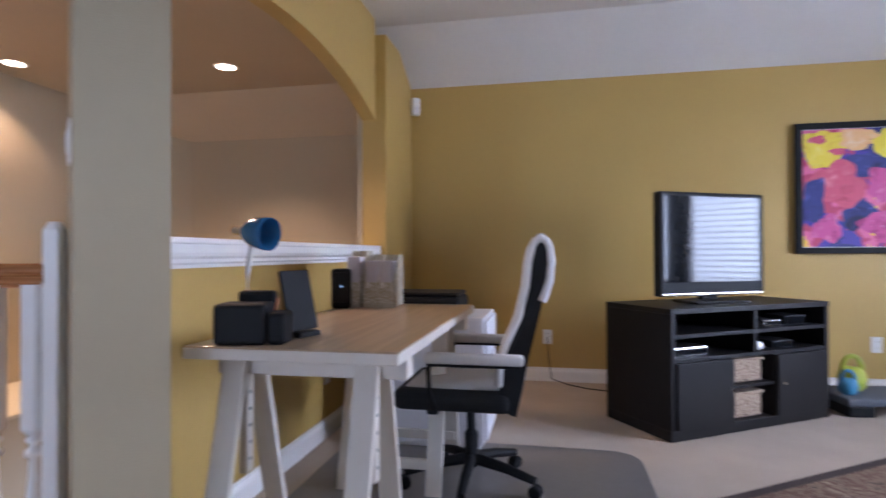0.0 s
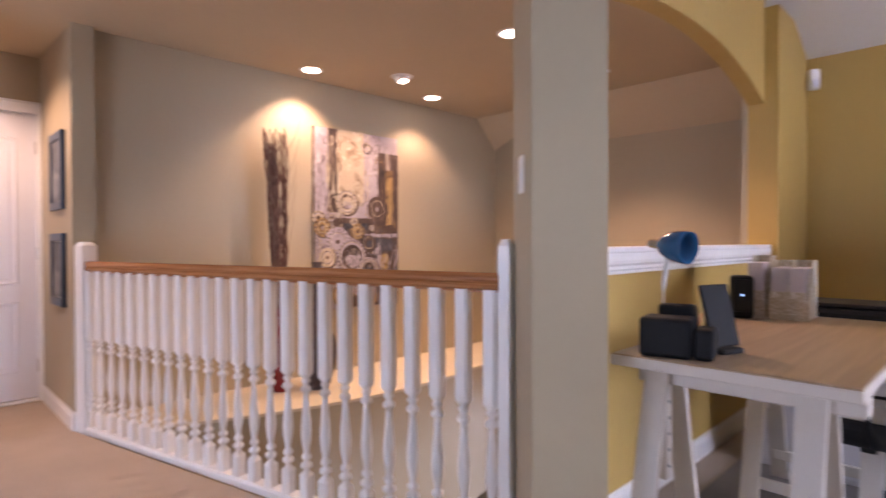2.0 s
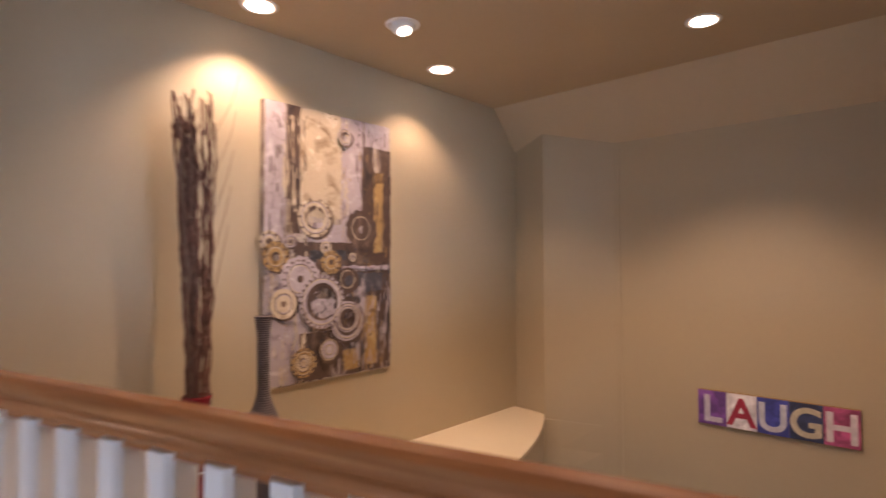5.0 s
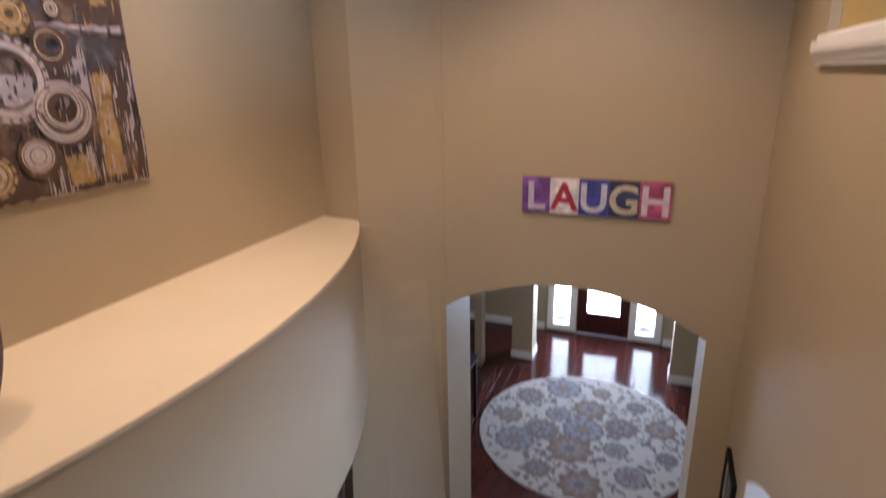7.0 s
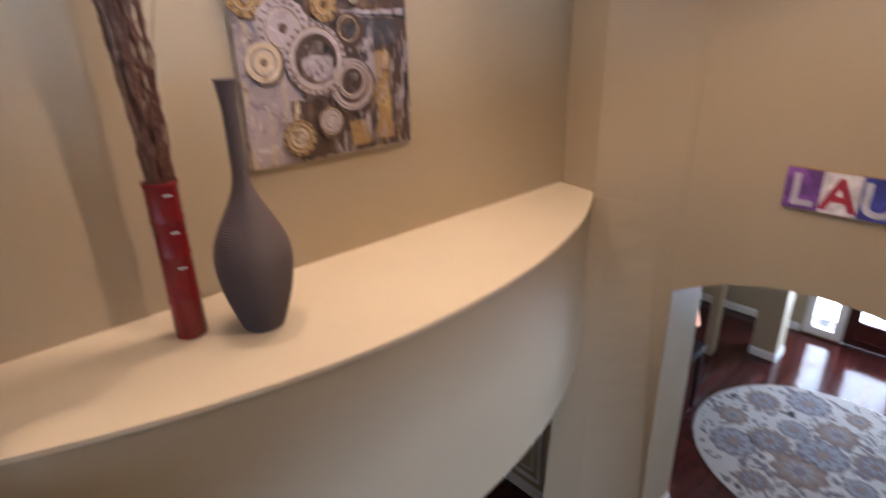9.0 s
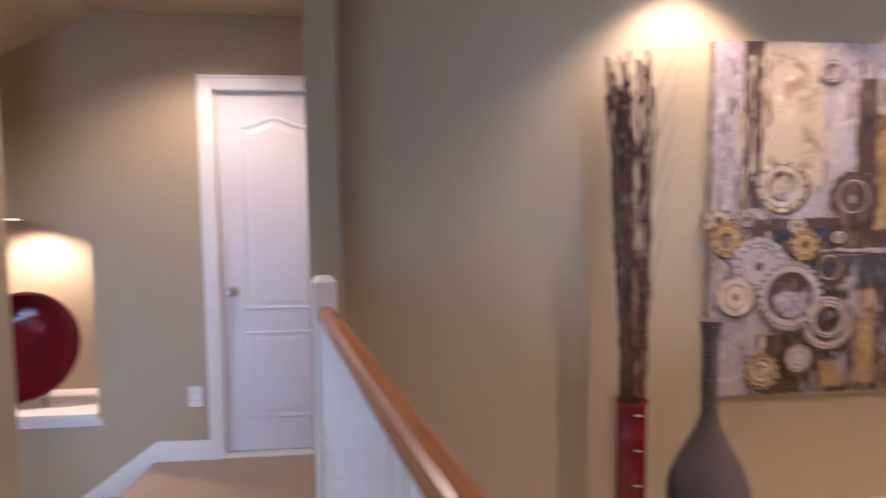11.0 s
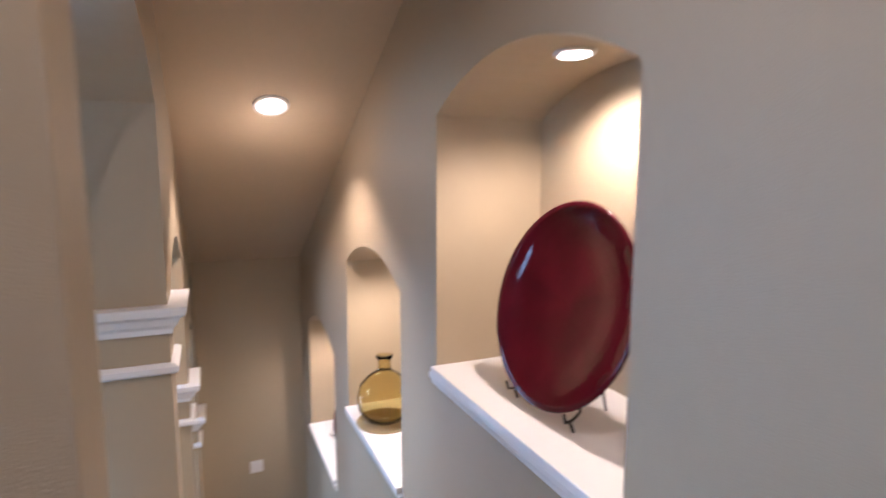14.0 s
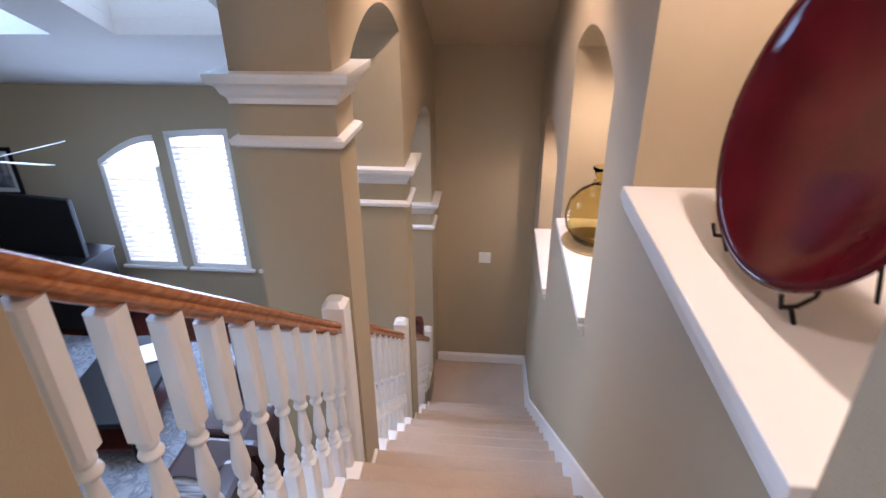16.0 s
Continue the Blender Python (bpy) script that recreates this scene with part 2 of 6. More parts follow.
ACROSS_X = Matrix(((0, 0, 1, 0), (1, 0, 0, 0), (0, 1, 0, 0), (0, 0, 0, 1)))  # outline (y, z), depth along x
ACROSS_Y = Matrix(((1, 0, 0, 0), (0, 0, -1, 0), (0, 1, 0, 0), (0, 0, 0, 1)))  # outline (x, z), depth along -y


def wall_x(name, x0, x1, outline, material, label):
    """A wall between two x planes with an outline in y, z (openings are bays cut from the outline)."""
    return structure(finish(name, prism(outline, x1 - x0, Matrix.Translation((x0, 0, 0)) @ ACROSS_X), material), label, "wall")


def wall_y(name, y0, y1, outline, material, label):
    return structure(finish(name, prism(outline, y1 - y0, Matrix.Translation((0, y1, 0)) @ ACROSS_Y), material), label, "wall")


def slab(name, x0, x1, y0, y1, z0, z1, material, label, category, bevel=0.0):
    return structure(finish(name, box(x0, x1, y0, y1, z0, z1, bevel), material), label, category)


# ---- plan ----
H = 2.44            # upper ceiling
G = -2.75           # ground floor
XW = -4.915         # wall of the door and the niches
XA = -4.04          # wall behind the ledge
YN = 5.19           # wall over the foyer arch, and the yellow wall
XE = 3.9            # east end of the loft
LAND = -2.95        # landing at the stair's foot
STEPS = 15
RISE, RUN, TOP = -LAND / (STEPS + 1), 0.25, 0.15
YB = -4.5           # wall behind the stair's landing
XS0, XS1 = -3.985, -3.635   # stair arcade
YS = -5.0           # window wall of the living room
LZ = 0.045          # top of the plant ledge

# ---- structure: upper floor ----
RA, RB = Vector((-3.95, 1.225)), Vector((-1.25, 1.865))   # the landing rail, from newel to newel
structure(finish("floor", prism([(XW, TOP), (XS1, TOP), (XS1, -0.06), (XE, -0.06), (XE, YN - 0.003), (-1.28, YN - 0.003), (-1.28, 1.94), (-1.26, 1.80), (-3.95, 1.165), (XW, 1.165)], 0.26, Matrix.Translation((0, 0, -0.26))), CARPET), "beige carpeted upper floor", "floor")

# flat hall ceiling, with the slope down to the foyer wall
structure(finish("ceiling", prism([(-0.05, H), (4.86, H), (YN + 0.1, H - 0.46), (YN + 0.1, H - 0.3), (4.9, H + 0.15), (-0.05, H + 0.15)], 3.9, Matrix.Translation((XW - 0.3, 0, 0)) @ ACROSS_X), CEIL), "tan painted flat ceiling sloping down at the foyer wall", "ceiling")
structure(finish("ceiling_loft", prism([(-0.2, 2.76), (4.6, 2.76), (YN + 0.1, 2.40), (YN + 0.1, 2.6), (4.6, 2.9), (-0.2, 2.9)], XE + 1.36, Matrix.Translation((-1.36, 0, 0)) @ ACROSS_X), CEIL_WHITE), "white painted vaulted loft ceiling", "ceiling")
slab("wall_drop", -1.36, -1.22, -0.2, 2.1, H - 0.002, 2.9, CEIL_WHITE, "white drop between the two ceilings", "wall")

# west wall with the door opening and three niches
DY0, DY1, DH = 0.535, 1.145, 2.045
NICHES = [(-1.165, -0.13, 0.295), (-2.63, -1.595, -0.435), (-4.095, -3.06, -1.165)]
NSP, NRISE = 0.935, 0.14
segs = [(DY1, 1.16, G, H + 0.1), (DY0, DY1, DH, H + 0.1), (DY0, DY1, G, 0.0), (-0.13, DY0, G, H + 0.1)]
wall_parts = bmesh.new()
for y0, y1, z0, z1 in segs:
    box(XW - 0.32, XW, y0, y1, z0, z1, bm=wall_parts)
last = -0.13
for a0, a1, sill in NICHES:
    if a1 < last:
        box(XW - 0.46, XW, a1, last, G, H + 0.1, bm=wall_parts)
    box(XW - 0.46, XW, a0, a1, G, sill - 0.03, bm=wall_parts)
    merge(wall_parts, prism([(a0, H + 0.1), (a1, H + 0.1)] + arch_points(a0, a1, sill + NSP, NRISE), 0.46, Matrix.Translation((XW - 0.46, 0, 0)) @ ACROSS_X))
    box(XW - 0.52, XW - 0.45, a0 - 0.05, a1 + 0.05, sill - 0.1, sill + 1.2, bm=wall_parts)
    last = a0
box(XW - 0.32, XW, YB - 0.2, last, G, H + 0.1, bm=wall_parts)
structure(finish("wall_west", wall_parts, KHAKI), "khaki painted wall with three arched niches", "wall")
slab("wall_closet", XW - 0.5, XW - 0.4, 0.2, 1.4, 0, H, KHAKI, "plain wall behind the door", "wall")

# stub wall with the framed pictures, wall behind the ledge, foyer wall
slab("wall_stub", XW - 0.3, -3.985, 1.165, 1.29, G, H + 0.05, KHAKI, "khaki painted stub wall", "wall")
slab("wall_ledge", XA - 0.15, XA, 1.29, 5.35, 0.0, H + 0.05, KHAKI, "khaki painted wall behind the ledge", "wall")
structure(finish("wall_pier", prism([(-4.19, 5.69), (-4.19, 5.3), (XA, 5.15), (-3.72, 5.065), (-3.19, 5.188), (-3.15, 5.188), (-3.15, 5.69)], H + 0.05 - G, Matrix.Translation((0, 0, G))), KHAKI), "khaki painted angled pier beside the foyer arch", "wall")
foot = bmesh.new()
rings = []
for k in range(15):
    t = k / 14
    rings.append([foot.verts.new((p[0] + (q[0] - p[0]) * t, p[1] + (q[1] - p[1]) * t, G + (LZ - 0.03 - G) * t)) for p, q in (((-3.9, 5.1), (-3.9, 5.1)), ((-3.70, 4.62), (-3.80, 5.0)), ((-3.475, 4.80), (-3.60, 5.089)), ((-3.149, 5.186), (-3.30, 5.158)))])
for lo, hi in zip(rings, rings[1:]):
    for k in range(4):
        foot.faces.new((lo[k], lo[(k + 1) % 4], hi[(k + 1) % 4], hi[k]))
foot.faces.new(rings[0][::-1])
foot.faces.new(rings[-1])
structure(finish("wall_pier_foot", foot, KHAKI), "khaki painted pier widening under the ledge", "wall")
AX0, AX1 = -3.15, -1.5
wall_y("wall_foyer", YN, YN + 0.5, [(-3.149, G), (AX0 + 0.002, G), *[(x, z) for x, z in arch_points(AX0 + 0.002, AX1, -0.55, 0.24)][::-1], (AX1, G), (-1.27, G), (-1.27, H + 0.05), (-3.149, H + 0.05)], KHAKI, "khaki painted wall over the foyer arch")

# half wall under the arch, column and pilaster
XH0, XH1 = -1.27, -1.17
slab("wall_half", XH0, XH1, 2.1, 4.45, -0.26, 1.00, YELLOW, "yellow half wall beside the stair void", "wall")
wall_x("wall_arch", XH0, XH1, [(2.1, 2.9), (4.45, 2.9), *arch_points(2.1, 4.45, 2.02, 0.21)], YELLOW, "yellow wall with a flat arch")
slab("wall_pilaster", XH0, -1.09, 4.45, YN, -0.26, 2.64, YELLOW, "yellow corner pilaster", "wall")
structure(finish("column", prism([(-1.25, 1.905), (-1.01, 1.682), (-0.84, 1.802), (-1.13, 2.1), (-1.31, 2.1)], 2.9, Matrix.Translation((0, 0, -0.02))), KHAKI), "khaki painted wall end", "column")
slab("wall_void_east", XH0 - 0.04, XH0 - 0.002, 2.02, 5.188, -0.262, 0.985, KHAKI, "khaki painted void side of the half wall", "wall")
OY0, OY1 = 2.35, 4.50
wall_x("wall_side_arch", XH0 - 0.04, -0.92, [(1.16, G), (OY0, G), *arch_points(OY0, OY1, -0.95, 0.42)[::-1], (OY1, G), (5.188, G), (5.188, -0.262), (1.16, -0.262)], KHAKI, "khaki painted lower wall with a side arch")
# added white lining: the daylight on the arch's reveal is put into its colour
lining = [(OY0, G), *arch_points(OY0, OY1, -0.95, 0.42)[::-1], (OY1, G)]
inner = [(OY1 - 0.012, G), *arch_points(OY0 + 0.012, OY1 - 0.012, -0.957, 0.414), (OY0 + 0.012, G)]
structure(finish("trim_arch_daylit_reveal", prism(lining + inner, 0.386, Matrix.Translation((XH0 - 0.038, 0, 0)) @ ACROSS_X), WHITE), "added white lining for the daylit reveal of the side arch", "trim")
slab("wall_side_room", 2.4, 2.5, 0.0, YN, G, -0.26, CEIL_WHITE, "white painted wall of the side room", "wall")
slab("wall_void_east_pier", XH0 - 0.04, XH0 - 0.002, 4.45, 5.188, 0.985, H + 0.1, KHAKI, "khaki painted void side of the pilaster", "wall")
wall_y("wall_north_loft", YN, YN + 0.15, [(-1.09, G), (XE, G), (XE, 2.9), (-1.09, 2.9)], YELLOW, "yellow accent wall")

# half wall cap
CAPP = [(0, 0), (0.02, 0), (0.022, 0.012), (0.030, 0.02), (0.030, 0.032), (0.042, 0.042), (0.046, 0.055), (0.046, 0.085), (0, 0.085)]
cap = structure(new("trim_half_wall_cap"), "white moulded cap on the half wall", "trim")
part("cap_board", box(XH0 - 0.07, XH1 + 0.045, 2.12, 4.44, 1.075, 1.098, 0.006), WHITE, cap)
part("moulding", sweep(CAPP, [(XH1, 2.12, 0.99), (XH1, 4.44, 0.99)]), WHITE, cap)
part("moulding", sweep(CAPP, [(XH0 - 0.04, 4.44, 0.99), (XH0 - 0.04, 2.12, 0.99)]), WHITE, cap)

# east and south of the loft
east = bmesh.new()
for y0, y1, z0, z1 in ((-0.2, 2.15, 0, 2.9), (2.95, 3.10, 0, 2.9), (3.90, YN, 0, 2.9), (2.15, 2.95, 0, 0.6), (2.15, 2.95, 2.1, 2.9), (3.10, 3.90, 0, 0.6), (3.10, 3.90, 2.1, 2.9)):
    box(XE, XE + 0.15, y0, y1, z0, z1, bm=east)
structure(finish("wall_east", east, KHAKI), "khaki painted wall with the loft window", "wall")


def plantation_window(name, m, w, h, arch, label, bars=1, slats=True):
    """A window in its own x (across), z (up), y (out): frame, sill, panes and open slats."""
    win = tagged(thing(name, m, label, "window"), kind="structure")
    fr = bmesh.new()
    t = 0.055
    box(-w / 2, -w / 2 + t, -0.03, 0.10, 0, h, 0.006, fr)
    box(w / 2 - t, w / 2, -0.03, 0.10, 0, h, 0.006, fr)
    box(-w / 2 + t, w / 2 - t, -0.03, 0.10, 0, t, 0.006, fr)
    if arch:
        a, b = arch
        n = 10
        pts = [(-w / 2 + w * i / n, a + (b - a) * math.sin(0.5 * math.pi * (i / n if b > a else 1)) + 0.06) for i in range(n + 1)] if b >= a else [(-w / 2 + w * i / n, b + (a - b) * math.cos(0.5 * math.pi * i / n) + 0.06) for i in range(n + 1)]
        low = [(x, z - 0.07) for x, z in pts][::-1]
        merge(fr, prism(pts + low, 0.13, Matrix.Translation((0, 0.10, 0)) @ ACROSS_Y))
    else:
        box(-w / 2 + t, w / 2 - t, -0.03, 0.10, h - t, h, 0.006, fr)
    part("window_frame", fr, WHITE, win)
    part("window_sill", box(-w / 2 - 0.04, w / 2 + 0.04, -0.06, 0.02, -0.035, 0.0, 0.006), WHITE, win)
    if slats:
        one = box(-w / 2 + t, w / 2 - t, -0.028, 0.028, -0.003, 0.003, 0.002, seg=1)
        first = part("slat", one, WHITE, win)
        k = int((h - 2 * t - 0.05) / 0.062)
        for i in range(k):
            s = first if i == 0 else new("slat", first.data)
            s.parent = win
            s.location, s.rotation_euler = (0, 0.0, t + 0.05 + i * 0.062), (radians(12), 0, 0)
    return win


plantation_window("window_1", pose(XE, 2.55, 0.6, 0, 0, -90), 0.8, 1.5, None, "loft window with open white slatted blinds")
plantation_window("window_8", pose(XE, 3.50, 0.6, 0, 0, -90), 0.8, 1.5, None, "loft window with open white slatted blinds")
structure(finish("backdrop_east", box(XE + 0.7, XE + 0.72, 1.2, 4.9, 0.0, 2.8), OUTSIDE), "bright overcast daylight outside", "backdrop")

# stair arcade between the stair and the living room
P = [(-1.70, -1.47), (-3.03, -2.80), (-4.36, -4.13)]
arcade = structure(new("wall_arcade"), "khaki painted stair wall with arches and piers", "wall")
part("wall_end", prism([(XS0, 0.05), (XS0, -0.11), (XS1 + 0.004, -0.2), (XS1 + 0.004, 0.05)], 3.4 - G, Matrix.Translation((0, 0, G))), KHAKI, arcade)
for p0, p1 in P:
    part("pier", box(XS0, XS1, p0, p1, G, 3.4), KHAKI, arcade)
part("wall_end", box(XS0, XS1, YB, P[2][0], G, 3.4), KHAKI, arcade)
BAYS = [(P[0][1], -0.115, 1.26, 0.21, 0.15 + 1.47), (P[1][1], P[0][0], 0.55, 0.17, 0), (P[2][1], P[1][0], -0.21, 0.17, 0)]
for a0, a1, spring, rise, _ in BAYS:
    part("arch", prism([(a0, 3.4), (a1, 3.4)] + arch_points(a0, a1, spring, rise), XS1 - XS0, Matrix.Translation((XS0, 0, 0)) @ ACROSS_X), KHAKI, arcade)


def stair_z(y):
    """Height of the line through the nosings."""
    return -(TOP - y) / RUN * RISE


# sloping kerb wall under the stair rails
kerb = bmesh.new()
for a0, a1, *_ in BAYS:
    merge(kerb, prism([(a0, G), (a1, G), (a1, stair_z(a1) - 0.25), (a0, stair_z(a0) - 0.25)], 0.2, Matrix.Translation((-3.983, 0, 0)) @ ACROSS_X))
structure(finish("wall_stair_side", kerb, KHAKI), "khaki wall closing the stair's side", "wall")

slab("wall_landing_base", XW - 0.3, XW, YB - 0.2, -2.6, LAND - 0.1, G, KHAKI, "khaki painted wall foot beside the landing", "wall")
slab("wall_landing_side", XS1 - 0.06, XS1, YB, -3.0, LAND - 0.1, G, KHAKI, "khaki painted low wall beside the landing", "wall")
slab("wall_stair_back", XW - 0.3, XS1, YB - 0.15, YB, LAND - 0.1, 2.0, KHAKI, "khaki painted wall at the stair's foot", "wall")
structure(finish("ceiling_stair", prism([(-0.05, H), (YB - 0.1, 0.24), (YB - 0.1, 0.5), (-0.05, H + 0.15)], XS0 + 0.3 - XW, Matrix.Translation((XW - 0.25, 0, 0)) @ ACROSS_X), CEIL), "tan ceiling sloping down over the stair", "ceiling")

# carpeted stair: each step a piece of its own
stair = structure(new("stairs"), "beige carpeted straight stair", "stairs")
for i in range(STEPS):
    y1, z1 = TOP - i * RUN, -(i + 1) * RISE
    outline = [(y1 - 0.002, z1 - 0.30), (y1 - 0.002, z1), (y1 - RUN - 0.016, z1), (y1 - RUN - 0.032, z1 - 0.007), (y1 - RUN - 0.037, z1 - 0.02), (y1 - RUN - 0.030, z1 - 0.033), (y1 - RUN - 0.002, z1 - 0.040), (y1 - RUN - 0.002, z1 - 0.30)]
    part("step", prism(outline, -4.0 - XW, Matrix.Translation((XW, 0, 0)) @ ACROSS_X), CARPET, stair)
    if i > 0:
        part("tread_end", box(-3.999, -3.785, y1 - RUN - 0.022, y1 - 0.024, z1 - 0.30, z1 + 0.012, 0.005), WHITE, stair, "white painted tread end")
box_nose = sweep([(0.0, 0.0), (0.02, -0.004), (0.026, -0.016), (0.02, -0.03), (0.0, -0.036)], [(XS0 + 0.08, TOP, 0), (XW, TOP, 0)])
part("nosing", box_nose, CARPET, stair)
slab("floor_landing", XW, XS1 - 0.06, YB, TOP - STEPS * RUN, LAND - 0.25, LAND, CARPET, "beige carpeted stair landing", "floor")

# skirting that follows the stair on the niche wall
structure(finish("baseboard_stair", prism([(0.30, 0.0), (0.30, 0.11), (0.17, 0.115), (TOP - STEPS * RUN, stair_z(TOP - STEPS * RUN) + 0.13), (YB, LAND + 0.11), (YB, LAND), (TOP - STEPS * RUN, LAND), (TOP - STEPS * RUN + 0.05, LAND - 0.1), (0.10, -0.2)], 0.015, Matrix.Translation((XW, 0, 0)) @ ACROSS_X), WHITE), "white sloping stair skirting", "trim")
structure(finish("baseboard_hall", sweep(BASE, [(XW, 0.30, 0), (XW, 0.46, 0)]), WHITE), "white baseboard", "trim")
structure(finish("baseboard_stub", sweep(BASE, [(XW, 1.165, 0), (-3.985, 1.165, 0), (-3.985, 1.20, 0)]), WHITE), "white baseboard", "trim")
structure(finish("baseboard_landing", sweep(BASE, [(XS0, YB, LAND), (XW, YB, LAND)]), WHITE), "white baseboard", "trim")
structure(finish("baseboard_half_wall", sweep(BASE, [(XH1, 2.12, 0), (XH1, 4.45, 0)]), WHITE), "white baseboard", "trim")
structure(finish("baseboard_loft", sweep(BASE, [(-1.09, YN, 0), (XE, YN, 0)]), WHITE), "white baseboard", "trim")

# ledge along the stair void, bowed in plan
LC, LR, LX = 3.15, 3.6, -3.175


def ledge_x(y):
    return LX - LR + math.sqrt(LR * LR - (y - LC) ** 2)


ys = [1.47 + (5.08 - 1.47) * i / 40 for i in range(41)]
structure(finish("ledge_front", prism([(XA - 0.1, 5.12), (XA - 0.1, 1.31), (-3.9, 1.31)] + [(ledge_x(y) - 0.006, y) for y in ys], 1.125, Matrix.Translation((0, 0, LZ - 1.145))), KHAKI), "khaki painted bowed front under the ledge", "wall")
structure(finish("ledge", prism([(XA, 5.12), (XA, 1.31), (-3.9, 1.31)] + [(ledge_x(y), y) for y in ys], 0.02, Matrix.Translation((0, 0, LZ - 0.02))), LEDGE), "cream painted bowed plant ledge", "ledge")

# niche sills
for a0, a1, sill in NICHES:
    ns = structure(new("trim_niche_sill"), "white moulded niche sill", "trim")
    part("sill_board", box(XW - 0.45, XW + 0.028, a0 + 0.001, a1 - 0.001, sill - 0.03, sill, 0.004), WHITE, ns)
    part("moulding", sweep([(0, 0), (0.012, 0), (0.016, 0.015), (0.024, 0.03), (0.026, 0.045), (0, 0.045)], [(XW, a0 - 0.02, sill - 0.075), (XW, a1 + 0.02, sill - 0.075)]), WHITE, ns)

# capital mouldings round the piers
CAPITAL = [(0, 0), (0.012, 0), (0.016, 0.02), (0.03, 0.035), (0.04, 0.06), (0.062, 0.075), (0.066, 0.095), (0.066, 0.105), (0, 0.105)]
LOWER = [(0, 0), (0.012, 0.004), (0.026, 0.014), (0.028, 0.034), (0.012, 0.045), (0, 0.045)]
for k, (p0, p1) in enumerate(P):
    top = 0.55 - 0.76 * k
    loop = [(XS0, (p0 + p1) / 2), (XS0, p1), (XS1, p1), (XS1, p0), (XS0, p0), (XS0, (p0 + p1) / 2)]
    cm = structure(new("trim_pier_capital"), "white moulded pier capital", "trim")
    part("moulding", sweep(CAPITAL, [(x, y, top - 0.105) for x, y in loop[::-1]]), WHITE, cm)
    part("moulding", sweep(LOWER, [(x, y, top - 0.26) for x, y in loop[::-1]]), WHITE, cm)

# lower storey closing walls
slab("wall_under_landing", XW - 0.4, XS1, 0.05, 0.2, G, -0.26, KHAKI, "plain lower wall", "wall")
slab("ceiling_lower", -9.0, XW - 0.46, -5.2, 13, -0.3, -0.1, CEIL_WHITE, "plain lower ceiling", "ceiling")
slab("wall_void_west", -5.6, -5.5, 1.3, 4.88, G, 0.0, KHAKI, "khaki painted lower wall", "wall")
slab("wall_panelled", -5.5, -3.72, 4.9, 5.0, G, -1.1, KHAKI, "khaki painted lower wall", "wall")
slab("wall_void_south", -5.5, 2.4, 1.1, 1.16, G, -0.26, KHAKI, "plain lower wall", "wall")
structure(finish("baseboard_pier", sweep(BASE, [(-3.72, 4.64, G), (-3.48, 4.776, G), (-3.147, 5.188, G), (-3.147, 5.69, G)]), WHITE), "white baseboard", "trim")

# foyer beyond the arch
FD = 9.60
front = bmesh.new()
for x0, x1, z0, z1 in ((-6.5, -3.23, G, 0.2), (-3.23, -2.87, G, G + 0.09), (-3.23, -2.87, G + 2.05, 0.2), (-2.87, -2.83, G, 0.2), (-2.83, -2.10, G + 2.08, 0.2), (-2.10, -2.056, G, 0.2), (-2.056, -1.688, G, G + 0.09), (-2.056, -1.688, G + 2.05, 0.2), (-1.688, 1.5, G, 0.2)):
    box(x0, x1, FD, FD + 0.15, z0, z1, bm=front)
structure(finish("wall_front", front, KHAKI), "khaki painted front wall of the foyer", "wall")
for x0, x1 in ((-3.55, -3.27), (-1.53, -1.25)):
    slab("wall_foyer_pier", x0, x1, 8.60, 8.88, G, 0.2, KHAKI, "khaki painted foyer pier", "wall")
    px = [(x0, 8.60), (x1, 8.60), (x1, 8.88), (x0, 8.88), (x0, 8.60)]
    structure(finish("baseboard_foyer_pier", sweep(BASE, [(x, y, G) for x, y in px]), WHITE), "white baseboard", "trim")
slab("wall_foyer_west", -5.6, -5.45, 5.7, FD, G, 0.2, KHAKI, "khaki painted foyer side wall", "wall")
slab("wall_foyer_east", 0.2, 0.35, 5.7, FD, G, 0.2, KHAKI, "khaki painted foyer side wall", "wall")
slab("wall_dining", -3.95, -3.85, 8.2, 8.35, G, 0.2, KHAKI, "khaki painted door jamb", "wall")
slab("ceiling_foyer", -5.6, 0.35, 5.69, FD + 0.15, 0.0, 0.2, CEIL_WHITE, "white foyer ceiling", "ceiling")
structure(finish("baseboard_front", sweep(BASE, [(-5.4, FD, G), (-3.30, FD, G)]), WHITE), "white baseboard", "trim")
structure(finish("baseboard_front_east", sweep(BASE, [(-1.62, FD, G), (0.2, FD, G)]), WHITE), "white baseboard", "trim")
structure(finish("backdrop_front", box(-4.2, -0.6, FD + 0.6, FD + 0.62, G, 0.1), PORCH), "bright overcast daylight outside", "backdrop")

# living room: vaulted ceiling with two skylight wells, window wall, side walls
XL = 3.2
VS = 0.52


def vault_z(y):
    return -0.16 + VS * (y - YS)


